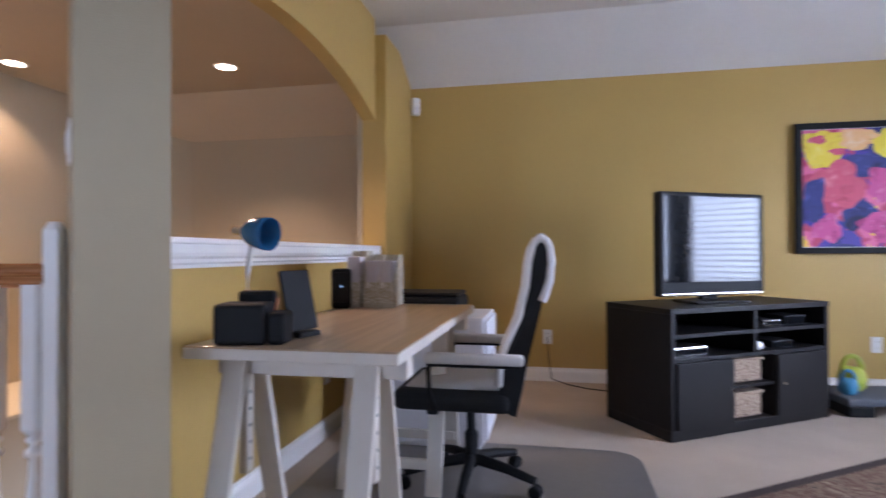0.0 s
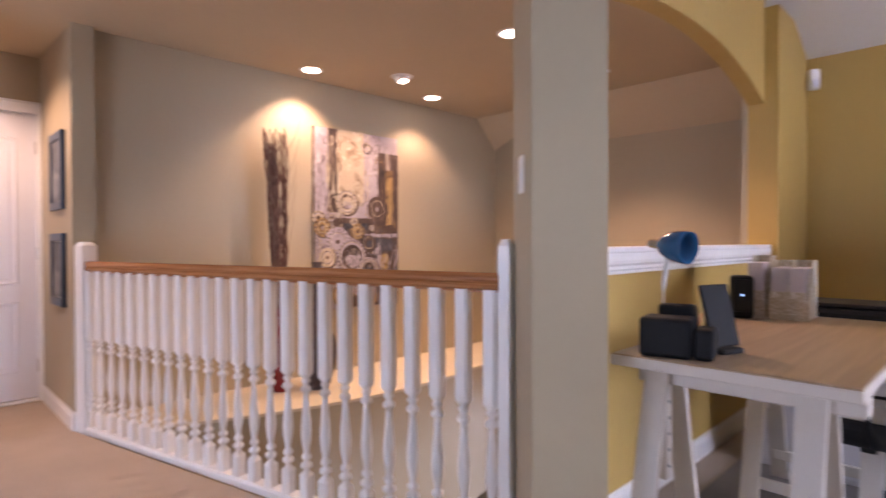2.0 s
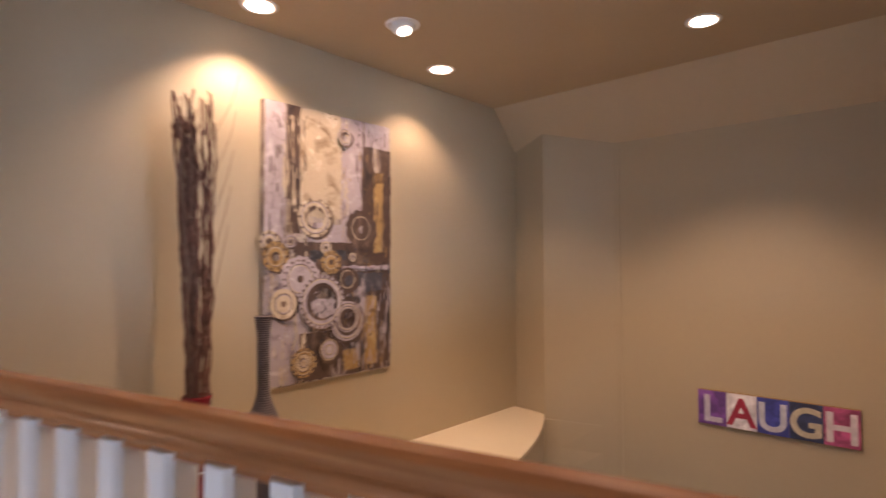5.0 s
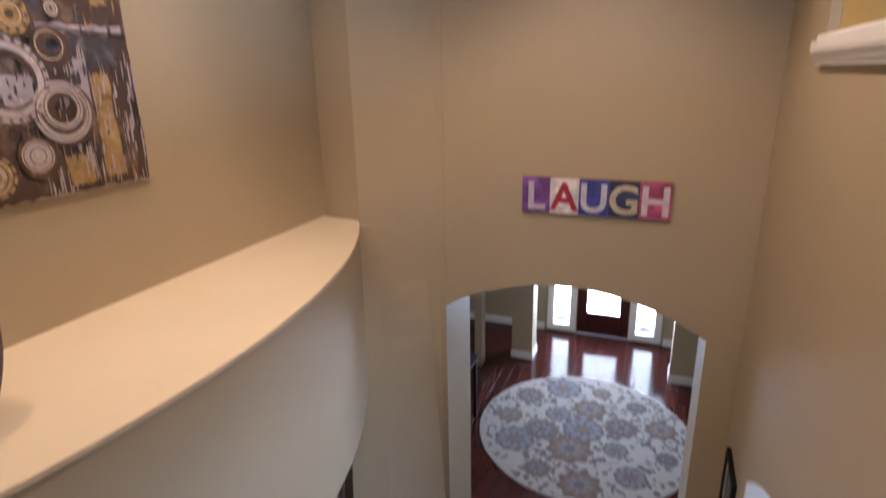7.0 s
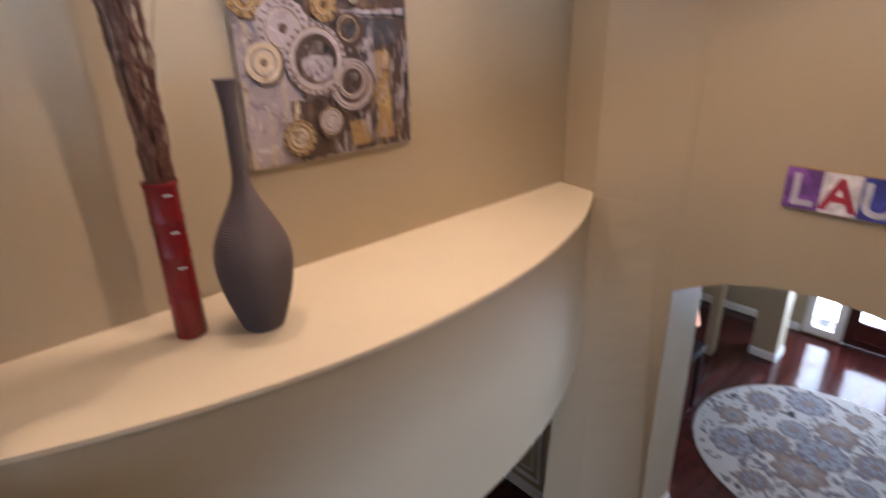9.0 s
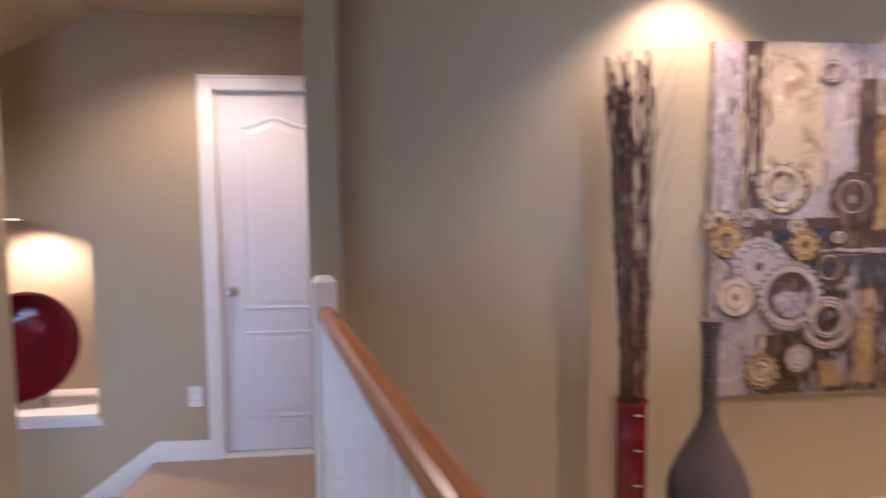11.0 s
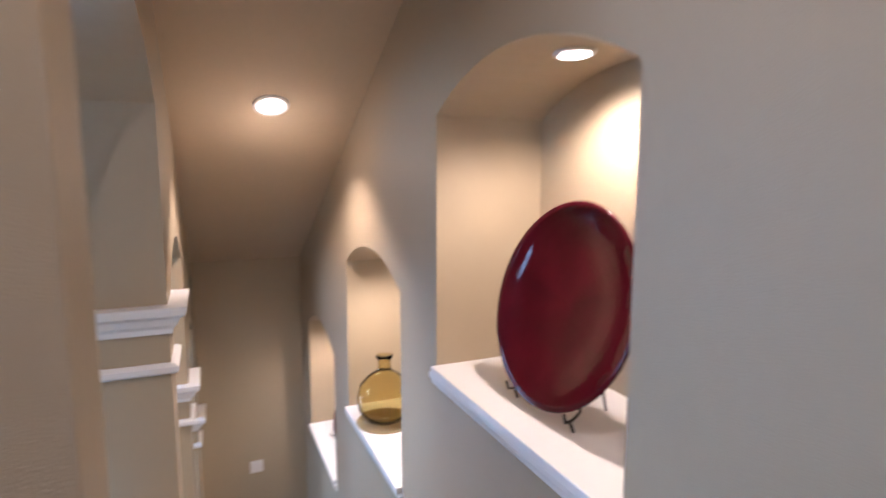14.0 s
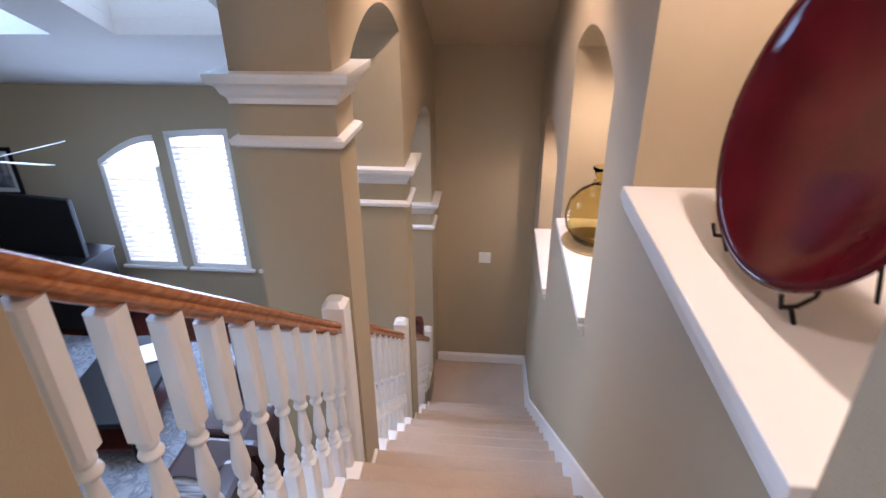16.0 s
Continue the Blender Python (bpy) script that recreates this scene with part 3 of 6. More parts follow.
SKY = [(-2.65, -1.63), (-1.10, 0.0)]
SY0, SY1 = -3.88, -2.2
vault = bmesh.new()
cuts = [(XS1, SKY[0][0], None), (*SKY[0], 1), (SKY[0][1], SKY[1][0], None), (*SKY[1], 1), (SKY[1][1], XL, None)]
for x0, x1, hole in cuts:
    spans = [(YS, SY0), (SY1, -0.06)] if hole else [(YS, -0.06)]
    for y0, y1 in spans:
        merge(vault, prism([(y0, vault_z(y0)), (y1, vault_z(y1)), (y1, vault_z(y1) + 0.12), (y0, vault_z(y0) + 0.12)], x1 - x0, Matrix.Translation((x0, 0, 0)) @ ACROSS_X))
for x0, x1 in SKY:
    for a, b in ((x0 - 0.05, x0), (x1, x1 + 0.05)):
        merge(vault, prism([(SY0, vault_z(SY0) + 0.121), (SY1, vault_z(SY1) + 0.121), (SY1, vault_z(SY1) + 0.7), (SY0, vault_z(SY0) + 0.7)], b - a, Matrix.Translation((a, 0, 0)) @ ACROSS_X))
    for a, b in ((SY0 - 0.05, SY0), (SY1, SY1 + 0.05)):
        merge(vault, prism([(a, vault_z(a) + 0.121), (b, vault_z(b) + 0.121), (b, vault_z(b) + 0.7), (a, vault_z(a) + 0.7)], x1 - x0, Matrix.Translation((x0, 0, 0)) @ ACROSS_X))
structure(finish("ceiling_vault", vault, VAULT), "white vaulted living room ceiling with skylight wells, dimmed in its colour", "ceiling")
structure(finish("skylight_glass", prism([(SY0 - 0.1, vault_z(SY0) + 0.66), (SY1 + 0.1, vault_z(SY1) + 0.78), (SY1 + 0.1, vault_z(SY1) + 0.80), (SY0 - 0.1, vault_z(SY0) + 0.70)], 4.2, Matrix.Translation((-2.6, 0, 0)) @ ACROSS_X), OUTSIDE), "bright overcast sky over the skylights", "backdrop")

WINS = [(-0.30, -0.98), (-1.11, -1.80), (-1.93, -2.6)]
WZ0 = -2.2
TOPS = [(1.20, 1.48), (1.52, 1.56), (1.56, 1.52)]
south = bmesh.new()
edges = [XL, *[v for w in WINS for v in w], XS1]
for i in range(0, len(edges), 2):
    box(edges[i + 1], edges[i], YS - 0.15, YS, G, 0.4, bm=south)
for (x1, x0), (ta, tb) in zip(WINS, TOPS):
    box(x0, x1, YS - 0.15, YS, G, WZ0, bm=south)
    lo, hi = (tb, ta)
    merge(south, prism([(x0, 0.4), (x0, WZ0 + lo)] + [(x0 + (x1 - x0) * i / 8, WZ0 + lo + (hi - lo) * (i / 8) ** 2) for i in range(1, 9)] + [(x1, 0.4)], 0.15, Matrix.Translation((0, YS, 0)) @ ACROSS_Y))
structure(finish("wall_south", south, KHAKI), "khaki painted window wall of the living room", "wall")
for i, ((x1, x0), (ta, tb)) in enumerate(zip(WINS, TOPS)):
    plantation_window(f"window_{i + 2}", pose((x0 + x1) / 2, YS - 0.02, WZ0, 0, 0, 180), x1 - x0, max(ta, tb) if i else ta, (ta, tb), "arched window with open white slatted blinds")
structure(finish("backdrop_south", box(-4, 3.5, YS - 1.2, YS - 1.18, G - 0.2, 0.6), OUTSIDE), "bright overcast daylight outside", "backdrop")
slab("wall_living_east", XL, XL + 0.15, YS, -0.06, G, 2.6, KHAKI, "khaki painted living room side wall", "wall")
slab("wall_under_loft", XS1, XE, -0.06, 0.0, G, -0.26, KHAKI, "khaki painted wall under the loft", "wall")
slab("wall_loft_south", XL - 0.6, XE, -0.2, -0.06, 0, 2.9, KHAKI, "plain wall at the rail's end", "wall")
slab("wall_vault_gable", XS1, XE, -0.2, -0.06, 2.40, 2.9, CEIL_WHITE, "white header over the loft rail", "wall")
slab("wall_arcade_top", XS0, XS1, YB, 0.05, 3.4, 3.5, KHAKI, "plain wall top", "wall")

# ---- lamps ----
def downlight(x, y, z, power, aim=None, tilt=None, size=115, r=1.0):
    lamp = thing("recessed_downlight", Matrix.Translation((x, y, z)) @ (tilt or Matrix()), "recessed white downlight glowing warm in the ceiling", "ceiling light", "downlights")
    part("trim_ring", lathe([(0.066 * r, 0.006), (0.066 * r, -0.003), (0.078 * r, -0.006), (0.088 * r, -0.003), (0.09 * r, 0.004)], 28), WHITE, lamp)
    part("lens", lathe([(0.06 * r, 0.0), (0.064 * r, -0.0065), (0.02 * r, -0.0085)], 28), BULB, lamp, "glowing warm lens")
    p = lamp.matrix_world @ Vector((0, 0, -0.04))
    spot(p.x, p.y, p.z, power, aim, size)


downlight(-3.80, 2.69, H, 52, (-3.9, 2.69, 0))
downlight(-3.75, 3.92, H, 34)
downlight(-2.29, 4.31, H, 54, size=98)
downlight(-2.27, 3.19, H, 92, size=140)
downlight(-4.32, 0.57, H, 52, size=140)
downlight(-4.46, -2.25, 1.368, 76, (-4.46, -2.4, -2), pose(0, 0, 0, 26, 0, 0))
# added fill lamp, hung below the stair downlight to brighten the sloping ceiling
stair_fill = new("downlight_or_fill", bpy.data.lights.new("downlight_or_fill", "POINT"))
stair_fill.data.energy, stair_fill.data.color, stair_fill.data.shadow_soft_size = 3.2, WARM, 0.05
stair_fill.location = (-4.46, -2.26, 1.06)
eye = thing("eyeball_downlight", pose(-3.45, 3.3, H), "white swivelling eyeball downlight in the ceiling", "ceiling light", "downlights")
part("trim_ring", lathe([(0.07, 0.004), (0.07, -0.008), (0.09, -0.004), (0.092, 0.004)], 28), WHITE, eye)
ball = part("eyeball", lathe([(0.066, 0.0), (0.064, -0.018), (0.05, -0.036), (0.04, -0.04)], 28), WHITE, eye)
ball.matrix_basis = pose(0, 0, 0, 0, -18, 0)
lens = part("lens", lathe([(0.038, -0.0405), (0.02, -0.043)], 24), BULB, eye, "glowing warm lens")
lens.matrix_basis = pose(0, 0, 0, 0, -18, 0)
spot(-3.47, 3.3, H - 0.07, 35, (-4.04, 3.25, 1.2), 80)
for a0, a1, sill in NICHES:
    mid = (a0 + a1) / 2
    downlight(XW - 0.22, mid, sill + NSP + NRISE - 0.008, 42, (XW - 0.30, mid + 0.02, sill), None, 150, 0.7)
downlight(-2.44, -4.17, vault_z(-4.17), 10, (-2.44, -4.2, -3), pose(0, 0, 0, 27, 0, 0))

# daylight through the openings
window_light(-1.3, YS + 0.12, -1.4, (-1.3, 0, -1.0), 2.3, 1.4, 90)
window_light(-2.14, -3.04, vault_z(-3.04) + 0.35, (-3.5, -1.4, 0.2), 1.2, 1.5, 105, SKYLIGHT)
window_light(-0.55, -3.04, vault_z(-3.04) + 0.35, (-2.0, -1.6, -1), 1.2, 1.5, 80, SKYLIGHT)
window_light(XE + 0.45, 3.0, 1.45, (0, 2.9, 1.0), 1.9, 1.5, 270)
window_light(2.3, 3.6, -1.3, (-1.3, 4.3, -1.5), 1.6, 1.3, 170)
window_light(-2.35, FD - 0.1, G + 1.5, (-2.35, 5, G + 1.0), 1.6, 1.3, 80)


# ---- rails ----
SQW = 0.0255
BALUSTER = [(SQW, 0), (SQW, 0.1), (0.0134, 0.1193), (0.014, 0.1279), (0.0235, 0.1343), (0.0252, 0.1419), (0.0235, 0.1494), (0.014, 0.1558), (0.0129, 0.1644), (0.0196, 0.1708), (0.0207, 0.1773), (0.0196, 0.1837), (0.0118, 0.1923), (0.0134, 0.2095), (0.0202, 0.2449), (0.023, 0.2771), (0.0207, 0.32), (0.0157, 0.379), (0.0118, 0.4306), (0.0118, 0.4456), (0.0218, 0.452), (0.0235, 0.4595), (0.0218, 0.467), (0.0129, 0.4746), (0.0129, 0.4842), (0.0196, 0.4907), (0.0196, 0.4971), (0.0134, 0.5046), (SQW, 0.525)]
SQ = (0, 1, len(BALUSTER) - 1, len(BALUSTER))


def baluster_mesh(h, below=0.0):
    rows = [(r, z * h / 0.91) for r, z in BALUSTER] + [(SQW, h)]
    rows[0] = (SQW, -below)
    b = lathe(rows, 16, SQ)
    me = bpy.data.meshes.new("baluster")
    bmesh.ops.recalc_face_normals(b, faces=b.faces)
    b.to_mesh(me)
    b.free()
    me.materials.append(WHITE)
    for p in me.polygons:
        z = p.center.z * 0.91 / h
        p.use_smooth = 0.115 < z < 0.507
    return me


def newel_mesh(h, w=0.045):
    b = box(-w, w, -w, w, 0, h - 0.02, 0.004)
    merge(b, lathe([(w * 1.0, h - 0.02), (w * 0.62, h)], 16, (0, 1)))
    return b


RAIL = [(-0.016, 0), (0.016, 0), (0.016, 0.008), (0.027, 0.014), (0.031, 0.022), (0.028, 0.03), (0.024, 0.034), (0.030, 0.042), (0.031, 0.05), (0.026, 0.06), (0.014, 0.066), (-0.014, 0.066), (-0.026, 0.06), (-0.031, 0.05), (-0.030, 0.042), (-0.024, 0.034), (-0.028, 0.03), (-0.031, 0.022), (-0.027, 0.014), (-0.016, 0.008)]


def guard_rail(name, a, b, label, top=1.015, floor_a=0.0, floor_b=0.0, gap=0.112, newels=(True, True), newel_top=0.115, shoe=0.03, newel_w=0.045, foot=None):
    """A rail from a to b in plan, over floors of the two heights, with balusters, newels and a shoe."""
    a, b = Vector((*a, floor_a)), Vector((*b, floor_b))
    run = (b - a).to_2d().length
    turn = math.degrees(math.atan2(b.y - a.y, b.x - a.x))
    rail = thing(name, pose(a.x, a.y, a.z, 0, 0, turn), label, "railing", "white balustrades")
    drop = b.z - a.z
    bar = part("handrail", sweep(RAIL, [(0.018, 0, top - 0.066), (run - 0.018, 0, top - 0.066 + drop)]), OAK, rail, "varnished oak handrail")
    sh = [(-0.035, -0.01), (0.035, -0.01), (0.035, shoe * 0.6), (0.028, shoe), (-0.028, shoe), (-0.035, shoe * 0.6)]
    if not foot:
        part("shoe", sweep(sh, [(0, 0, 0), (run, 0, drop)]), WHITE, rail)
    me = baluster_mesh(top - 0.066 - shoe + 0.016)
    n = max(1, int(round(run / gap)))
    for i in range(n):
        x = run * (i + 0.5) / n
        if foot:
            me = baluster_mesh(top - 0.066 - shoe + 0.016, a.z + shoe - 0.008 + drop * x / run - foot(a.y - x))
        ob = new("baluster", me)
        ob.parent = rail
        ob.location = (x, 0, shoe - 0.008 + drop * x / run)
    for k, on in enumerate(newels):
        if on:
            deep = 0.3 if foot else 0.05
            nm = newel_mesh(top + newel_top + deep, newel_w)
            if on == "half":
                for v in nm.verts:
                    v.co.x *= 0.48
                    v.co.y *= 0.5
            p = part("newel", nm, WHITE, rail)
            p.location = (run * k, 0, drop * k - deep)
    return rail


def tread_top(y):
    """Top of the white tread end under a point of the stair."""
    return -(min(STEPS - 1, max(1, math.floor((TOP - y - 0.022) / RUN))) + 1) * RISE + 0.012


guard_rail("landing_railing", RA, RB, "white turned baluster railing with oak handrail above the foyer", newels=(True, "half"))
guard_rail("loft_railing", (-3.603, -0.02), (2.55, -0.02), "white turned baluster railing with oak handrail above the living room", gap=0.12, newel_w=0.029)
for k, (a0, a1, *_) in enumerate(BAYS):
    f1, f0 = stair_z(a1) + 0.05, stair_z(a0) + 0.05
    guard_rail("stair_railing", (-3.93, a1), (-3.93, a0 + 0.05), "sloping white stair railing with oak handrail", 0.725, f1, f0 + 0.035, 0.125, (False, True), 0.10, 0.06, foot=tread_top)

# dark newel and rail at the stair's foot
foot = thing("foot_newel", pose(-3.90, -3.74, LAND), "dark cherry newel post at the stair's foot", "newel post")
part("post", lathe([(0.045, 0), (0.045, 0.25), (0.03, 0.28), (0.035, 0.32), (0.028, 0.5), (0.034, 0.66), (0.03, 0.7), (0.042, 0.73), (0.042, 0.95), (0.03, 0.97), (0.045, 0.99), (0.035, 1.03)], 20, (0, 1, 7, 8)), wood("dark_cherry_wood", (0.05, 0.012, 0.01), (0.11, 0.03, 0.02), 0.3, "Z"), foot)


# ---- door and trim ----
def panel_loop(y0, y1, z0, z1, arch=0.0, n=12):
    top = [(y1, z1)] if not arch else []
    if arch:
        for i in range(n + 1):
            t = i / n
            top.append((y1 + (y0 - y1) * t, z1 + arch * (0.5 - 0.5 * math.cos(2 * math.pi * t))))
    else:
        top.append((y0, z1))
    return [(y0, z0), (y1, z0)] + top


def raised_panel(x, loop, depth=0.012):
    """A sunk groove frame with a raised field, in a door whose face looks along +x."""
    b = bmesh.new()
    cy, cz = sum(p[0] for p in loop) / len(loop), sum(p[1] for p in loop) / len(loop)

    def ring(shrink, dx):
        out = []
        for y, z in loop:
            d = Vector((y - cy, z - cz))
            out.append(b.verts.new((x + dx, y - math.copysign(min(shrink, abs(d.x)), d.x), z - math.copysign(min(shrink, abs(d.y)), d.y))))
        return out
    rings = [ring(0, 0.0), ring(0.006, 0.007), ring(0.016, 0.007), ring(0.024, -0.003), ring(0.05, 0.004)]
    for p, q in zip(rings, rings[1:]):
        for k in range(len(p)):
            b.faces.new((p[k], p[(k + 1) % len(p)], q[(k + 1) % len(q)], q[k]))
    b.faces.new(rings[-1])
    return b


door = thing("door_1", pose(0, 0, 0), "closed white two-panel interior door", "door", kind="structure")
XD = XW - 0.035
part("door_leaf", box(XD - 0.035, XD, DY0 + 0.006, DY1 - 0.006, 0.022, DH - 0.006, 0.002), DOORW, door)
part("panel", raised_panel(XD, panel_loop(DY0 + 0.125, DY1 - 0.115, 0.832, 1.86, 0.05)), DOORW, door)
part("panel", raised_panel(XD, panel_loop(DY0 + 0.125, DY1 - 0.115, 0.21, 0.712)), DOORW, door)
kn = part("knob", lathe([(0.03, 0), (0.03, 0.006), (0.012, 0.012), (0.010, 0.03), (0.022, 0.04), (0.027, 0.052), (0.022, 0.064), (0.01, 0.068)], 24), METAL, door, "brushed nickel round knob", True)
kn.matrix_basis = pose(XD, DY0 + 0.065, 0.94, 0, 90, 0)
for z in (0.25, 1.05, 1.8):
    part("hinge", tube([(XD + 0.006, DY1 - 0.004, z - 0.045), (XD + 0.006, DY1 - 0.004, z + 0.045)], 0.006), METAL, door)
CASE = [(0, 0), (0.075, 0), (0.075, 0.018), (0.066, 0.021), (0.058, 0.016), (0.03, 0.013), (0.012, 0.010), (0, 0.008)]


def casing(name, x, y0, y1, z0, z1):
    """A mitred door casing on a wall that looks along +x."""
    b = bmesh.new()
    rows = []
    for (y, z), (sy, sz) in zip(((y0, z0), (y0, z1), (y1, z1), (y1, z0)), ((-1, 0), (-1, 1), (1, 1), (1, 0))):
        rows.append([b.verts.new((x + h, y + sy * a, z + sz * a)) for a, h in CASE])
    for p, q in zip(rows, rows[1:]):
        for k in range(len(CASE)):
            b.faces.new((p[k], p[(k + 1) % len(CASE)], q[(k + 1) % len(CASE)], q[k]))
    b.faces.new(rows[0])
    b.faces.new(rows[-1][::-1])
    return structure(finish(name, b, WHITE), "white moulded door casing", "trim")


casing("trim_door_casing", XW, DY0, DY1, 0, DH)
jamb = bmesh.new()
box(XW - 0.11, XW, DY0 - 0.002, DY0 + 0.004, 0, DH, bm=jamb)
box(XW - 0.11, XW, DY1 - 0.004, DY1 + 0.002, 0, DH, bm=jamb)
box(XW - 0.11, XW, DY0 + 0.004, DY1 - 0.004, DH - 0.004, DH + 0.002, bm=jamb)
structure(finish("trim_door_jamb", jamb, WHITE), "white door jamb", "trim")
structure(finish("trim_threshold", box(XW - 0.05, XW + 0.012, DY0 + 0.004, DY1 - 0.004, 0.0, 0.016, 0.004), WHITE), "white door threshold", "trim")


def wall_plate(name, m, label, kind="outlet"):
    """A cover plate in its own x, z, standing off along -y."""
    w, h = (0.036, 0.058) if kind != "switch2" else (0.058, 0.058)
    ob = thing(name, m, label, "wall plate")
    part("plate", box(-w, w, -0.006, 0, -h, h, 0.003), WHITE, ob)
    if kind == "outlet":
        for z in (-0.022, 0.022):
            part("socket", box(-0.014, 0.014, -0.009, -0.005, z - 0.014, z + 0.014, 0.003), WHITE, ob)
            for x in (-0.006, 0.006):
                part("slot", box(x - 0.0012, x + 0.0012, -0.0096, -0.0085, z - 0.003, z + 0.005), BLACK, ob)
    else:
        for x in ((0.0,) if kind == "switch" else (-0.024, 0.024)):
            part("rocker", box(x - 0.014, x + 0.014, -0.010, -0.005, -0.03, 0.03, 0.003), WHITE, ob)
    return ob


wall_plate("wall_outlet", pose(XW, 0.385, 0.36, 0, 0, 90), "white duplex outlet beside the door")
d = Vector((-1.01 + 1.25, 1.682 - 1.905)).normalized()
wall_plate("light_switch", Matrix.Translation((-1.25 + d.x * 0.17, 1.905 + d.y * 0.17, 1.33)) @ pose(0, 0, 0, 0, 0, math.degrees(math.atan2(d.y, d.x))), "white rocker light switch on the column", "switch")
wall_plate("light_switch", pose(-4.46, YB, -1.68, 0, 0, 180), "white double light switch on the stair wall", "switch2")
wall_plate("wall_outlet", pose(0.05, YN, 0.36), "white duplex outlet on the yellow wall")
wall_plate("wall_outlet", pose(2.42, YN, 0.36), "white duplex outlet on the yellow wall")
wall_plate("wall_outlet", pose(XH1, 3.55, 0.36, 0, 0, 90), "white duplex outlet under the desk")
sensor = thing("motion_sensor", pose(-1.055, YN - 0.03, 2.285, 0, 0, 40), "white alarm sensor in the wall corner", "sensor")
part("housing", box(-0.036, 0.036, -0.05, 0, -0.075, 0.075, 0.014), WHITE, sensor)
part("lens", box(-0.024, 0.024, -0.054, -0.048, -0.055, 0.0, 0.006), DOORW, sensor)


# ---- pictures on the stub wall ----
BLUEFRAME = mat("dark_blue_frame", (0.02, 0.05, 0.10), 0.35)
MATTE = mat("picture_mat_board", (0.72, 0.71, 0.68), 0.7)


def framed_picture(name, m, w, h, fw, frame_mat, fill, label, mat_w=0.05, depth=0.025):
    """A frame in its own x, z, standing off along -y."""
    ob = thing(name, m, label, "picture")
    for x0, x1, z0, z1 in ((-w / 2, w / 2, -h / 2, -h / 2 + fw), (-w / 2, w / 2, h / 2 - fw, h / 2), (-w / 2, -w / 2 + fw, -h / 2 + fw, h / 2 - fw), (w / 2 - fw, w / 2, -h / 2 + fw, h / 2 - fw)):
        part("frame_bar", box(x0, x1, -depth, 0, z0, z1, 0.003), frame_mat, ob)
    part("mat_board", box(-w / 2 + fw, w / 2 - fw, -depth * 0.5, -0.004, -h / 2 + fw, h / 2 - fw), MATTE, ob)
    part("print", box(-w / 2 + fw + mat_w, w / 2 - fw - mat_w, -depth * 0.5 - 0.003, -depth * 0.5 + 0.001, -h / 2 + fw + mat_w, h / 2 - fw - mat_w), fill, ob)
    return ob


GREY_PRINT = blots("grey_print", [(0.03, 0.035, 0.05), (0.14, 0.15, 0.18), (0.4, 0.4, 0.4)], 7)
framed_picture("framed_picture", pose(-4.33, 1.165, 1.58), 0.36, 0.49, 0.05, BLUEFRAME, GREY_PRINT, "dark blue framed print on the stub wall", 0.004)
framed_picture("framed_picture", pose(-4.33, 1.165, 0.955), 0.36, 0.46, 0.05, BLUEFRAME, GREY_PRINT, "dark blue framed print below another on the stub wall", 0.004)


# ---- ledge: canvas, vases ----
AY0, AY1, AZ0, AZ1 = 2.835, 3.715, 0.56, 2.07
art = thing("canvas_art", pose(XA, 0, 0), "large unframed canvas of painted gears and machinery", "wall art")
CANVAS = blots("collage_paint", [(0.05, 0.032, 0.025), (0.216, 0.158, 0.122), (0.34, 0.28, 0.24), (0.46, 0.39, 0.31), (0.26, 0.20, 0.20)], 5, 0.7, (1, 2.2, 1.0), 8)
part("canvas", box(0.0, 0.04, AY0, AY1, AZ0, AZ1, 0.003), CANVAS, art)


def worn_paint(name, dark, mid, light, scale=9.0, stretch=(1, 1, 1)):
    """Weathered paint: three tones by broad noise, broken by fine dark scratches and pale flecks."""
    m = blots(name, [dark, mid, mid, light], scale, 0.65, stretch, 10)
    n, l = m.node_tree.nodes, m.node_tree.links
    b = n["Principled BSDF"]
    src = b.inputs["Base Color"].links[0].from_socket
    tc = n.new("ShaderNodeTexCoord")
    for size, lo, hi, tint in ((38.0, 0.61, 0.74, tuple(c * 0.35 for c in dark)), (21.0, 0.60, 0.72, tuple(min(0.75, c * 1.35) for c in light))):
        tex, ramp, mix = n.new("ShaderNodeTexNoise"), n.new("ShaderNodeMapRange"), n.new("ShaderNodeMix")
        tex.inputs["Scale"].default_value, tex.inputs["Detail"].default_value, tex.inputs["Roughness"].default_value = size, 7, 0.7
        ramp.inputs["From Min"].default_value, ramp.inputs["From Max"].default_value = lo, hi
        mix.data_type = "RGBA"
        l.new(tc.outputs["Object"], tex.inputs["Vector"])
        l.new(tex.outputs["Fac"], ramp.inputs["Value"])
        l.new(ramp.outputs["Result"], mix.inputs[0])
        l.new(src, mix.inputs[6])
        mix.inputs[7].default_value = (*tint, 1)
        src = mix.outputs[2]
    l.new(src, b.inputs["Base Color"])
    return m


INK = {
    "cream": worn_paint("cream_paint", (0.26, 0.175, 0.10), (0.50, 0.40, 0.275), (0.64, 0.55, 0.42)),
    "lilac": worn_paint("lilac_grey_paint", (0.17, 0.125, 0.13), (0.38, 0.32, 0.33), (0.54, 0.48, 0.50), 11),
    "umber": worn_paint("umber_paint", (0.020, 0.012, 0.010), (0.075, 0.043, 0.030), (0.20, 0.13, 0.085), 8, (1, 1.6, 0.7)),
    "gold": worn_paint("ochre_paint", (0.12, 0.062, 0.02), (0.34, 0.21, 0.075), (0.46, 0.33, 0.15), 13),
    "slate": worn_paint("slate_paint", (0.014, 0.014, 0.019), (0.055, 0.052, 0.060), (0.16, 0.15, 0.155), 10),
}


laid = [0]


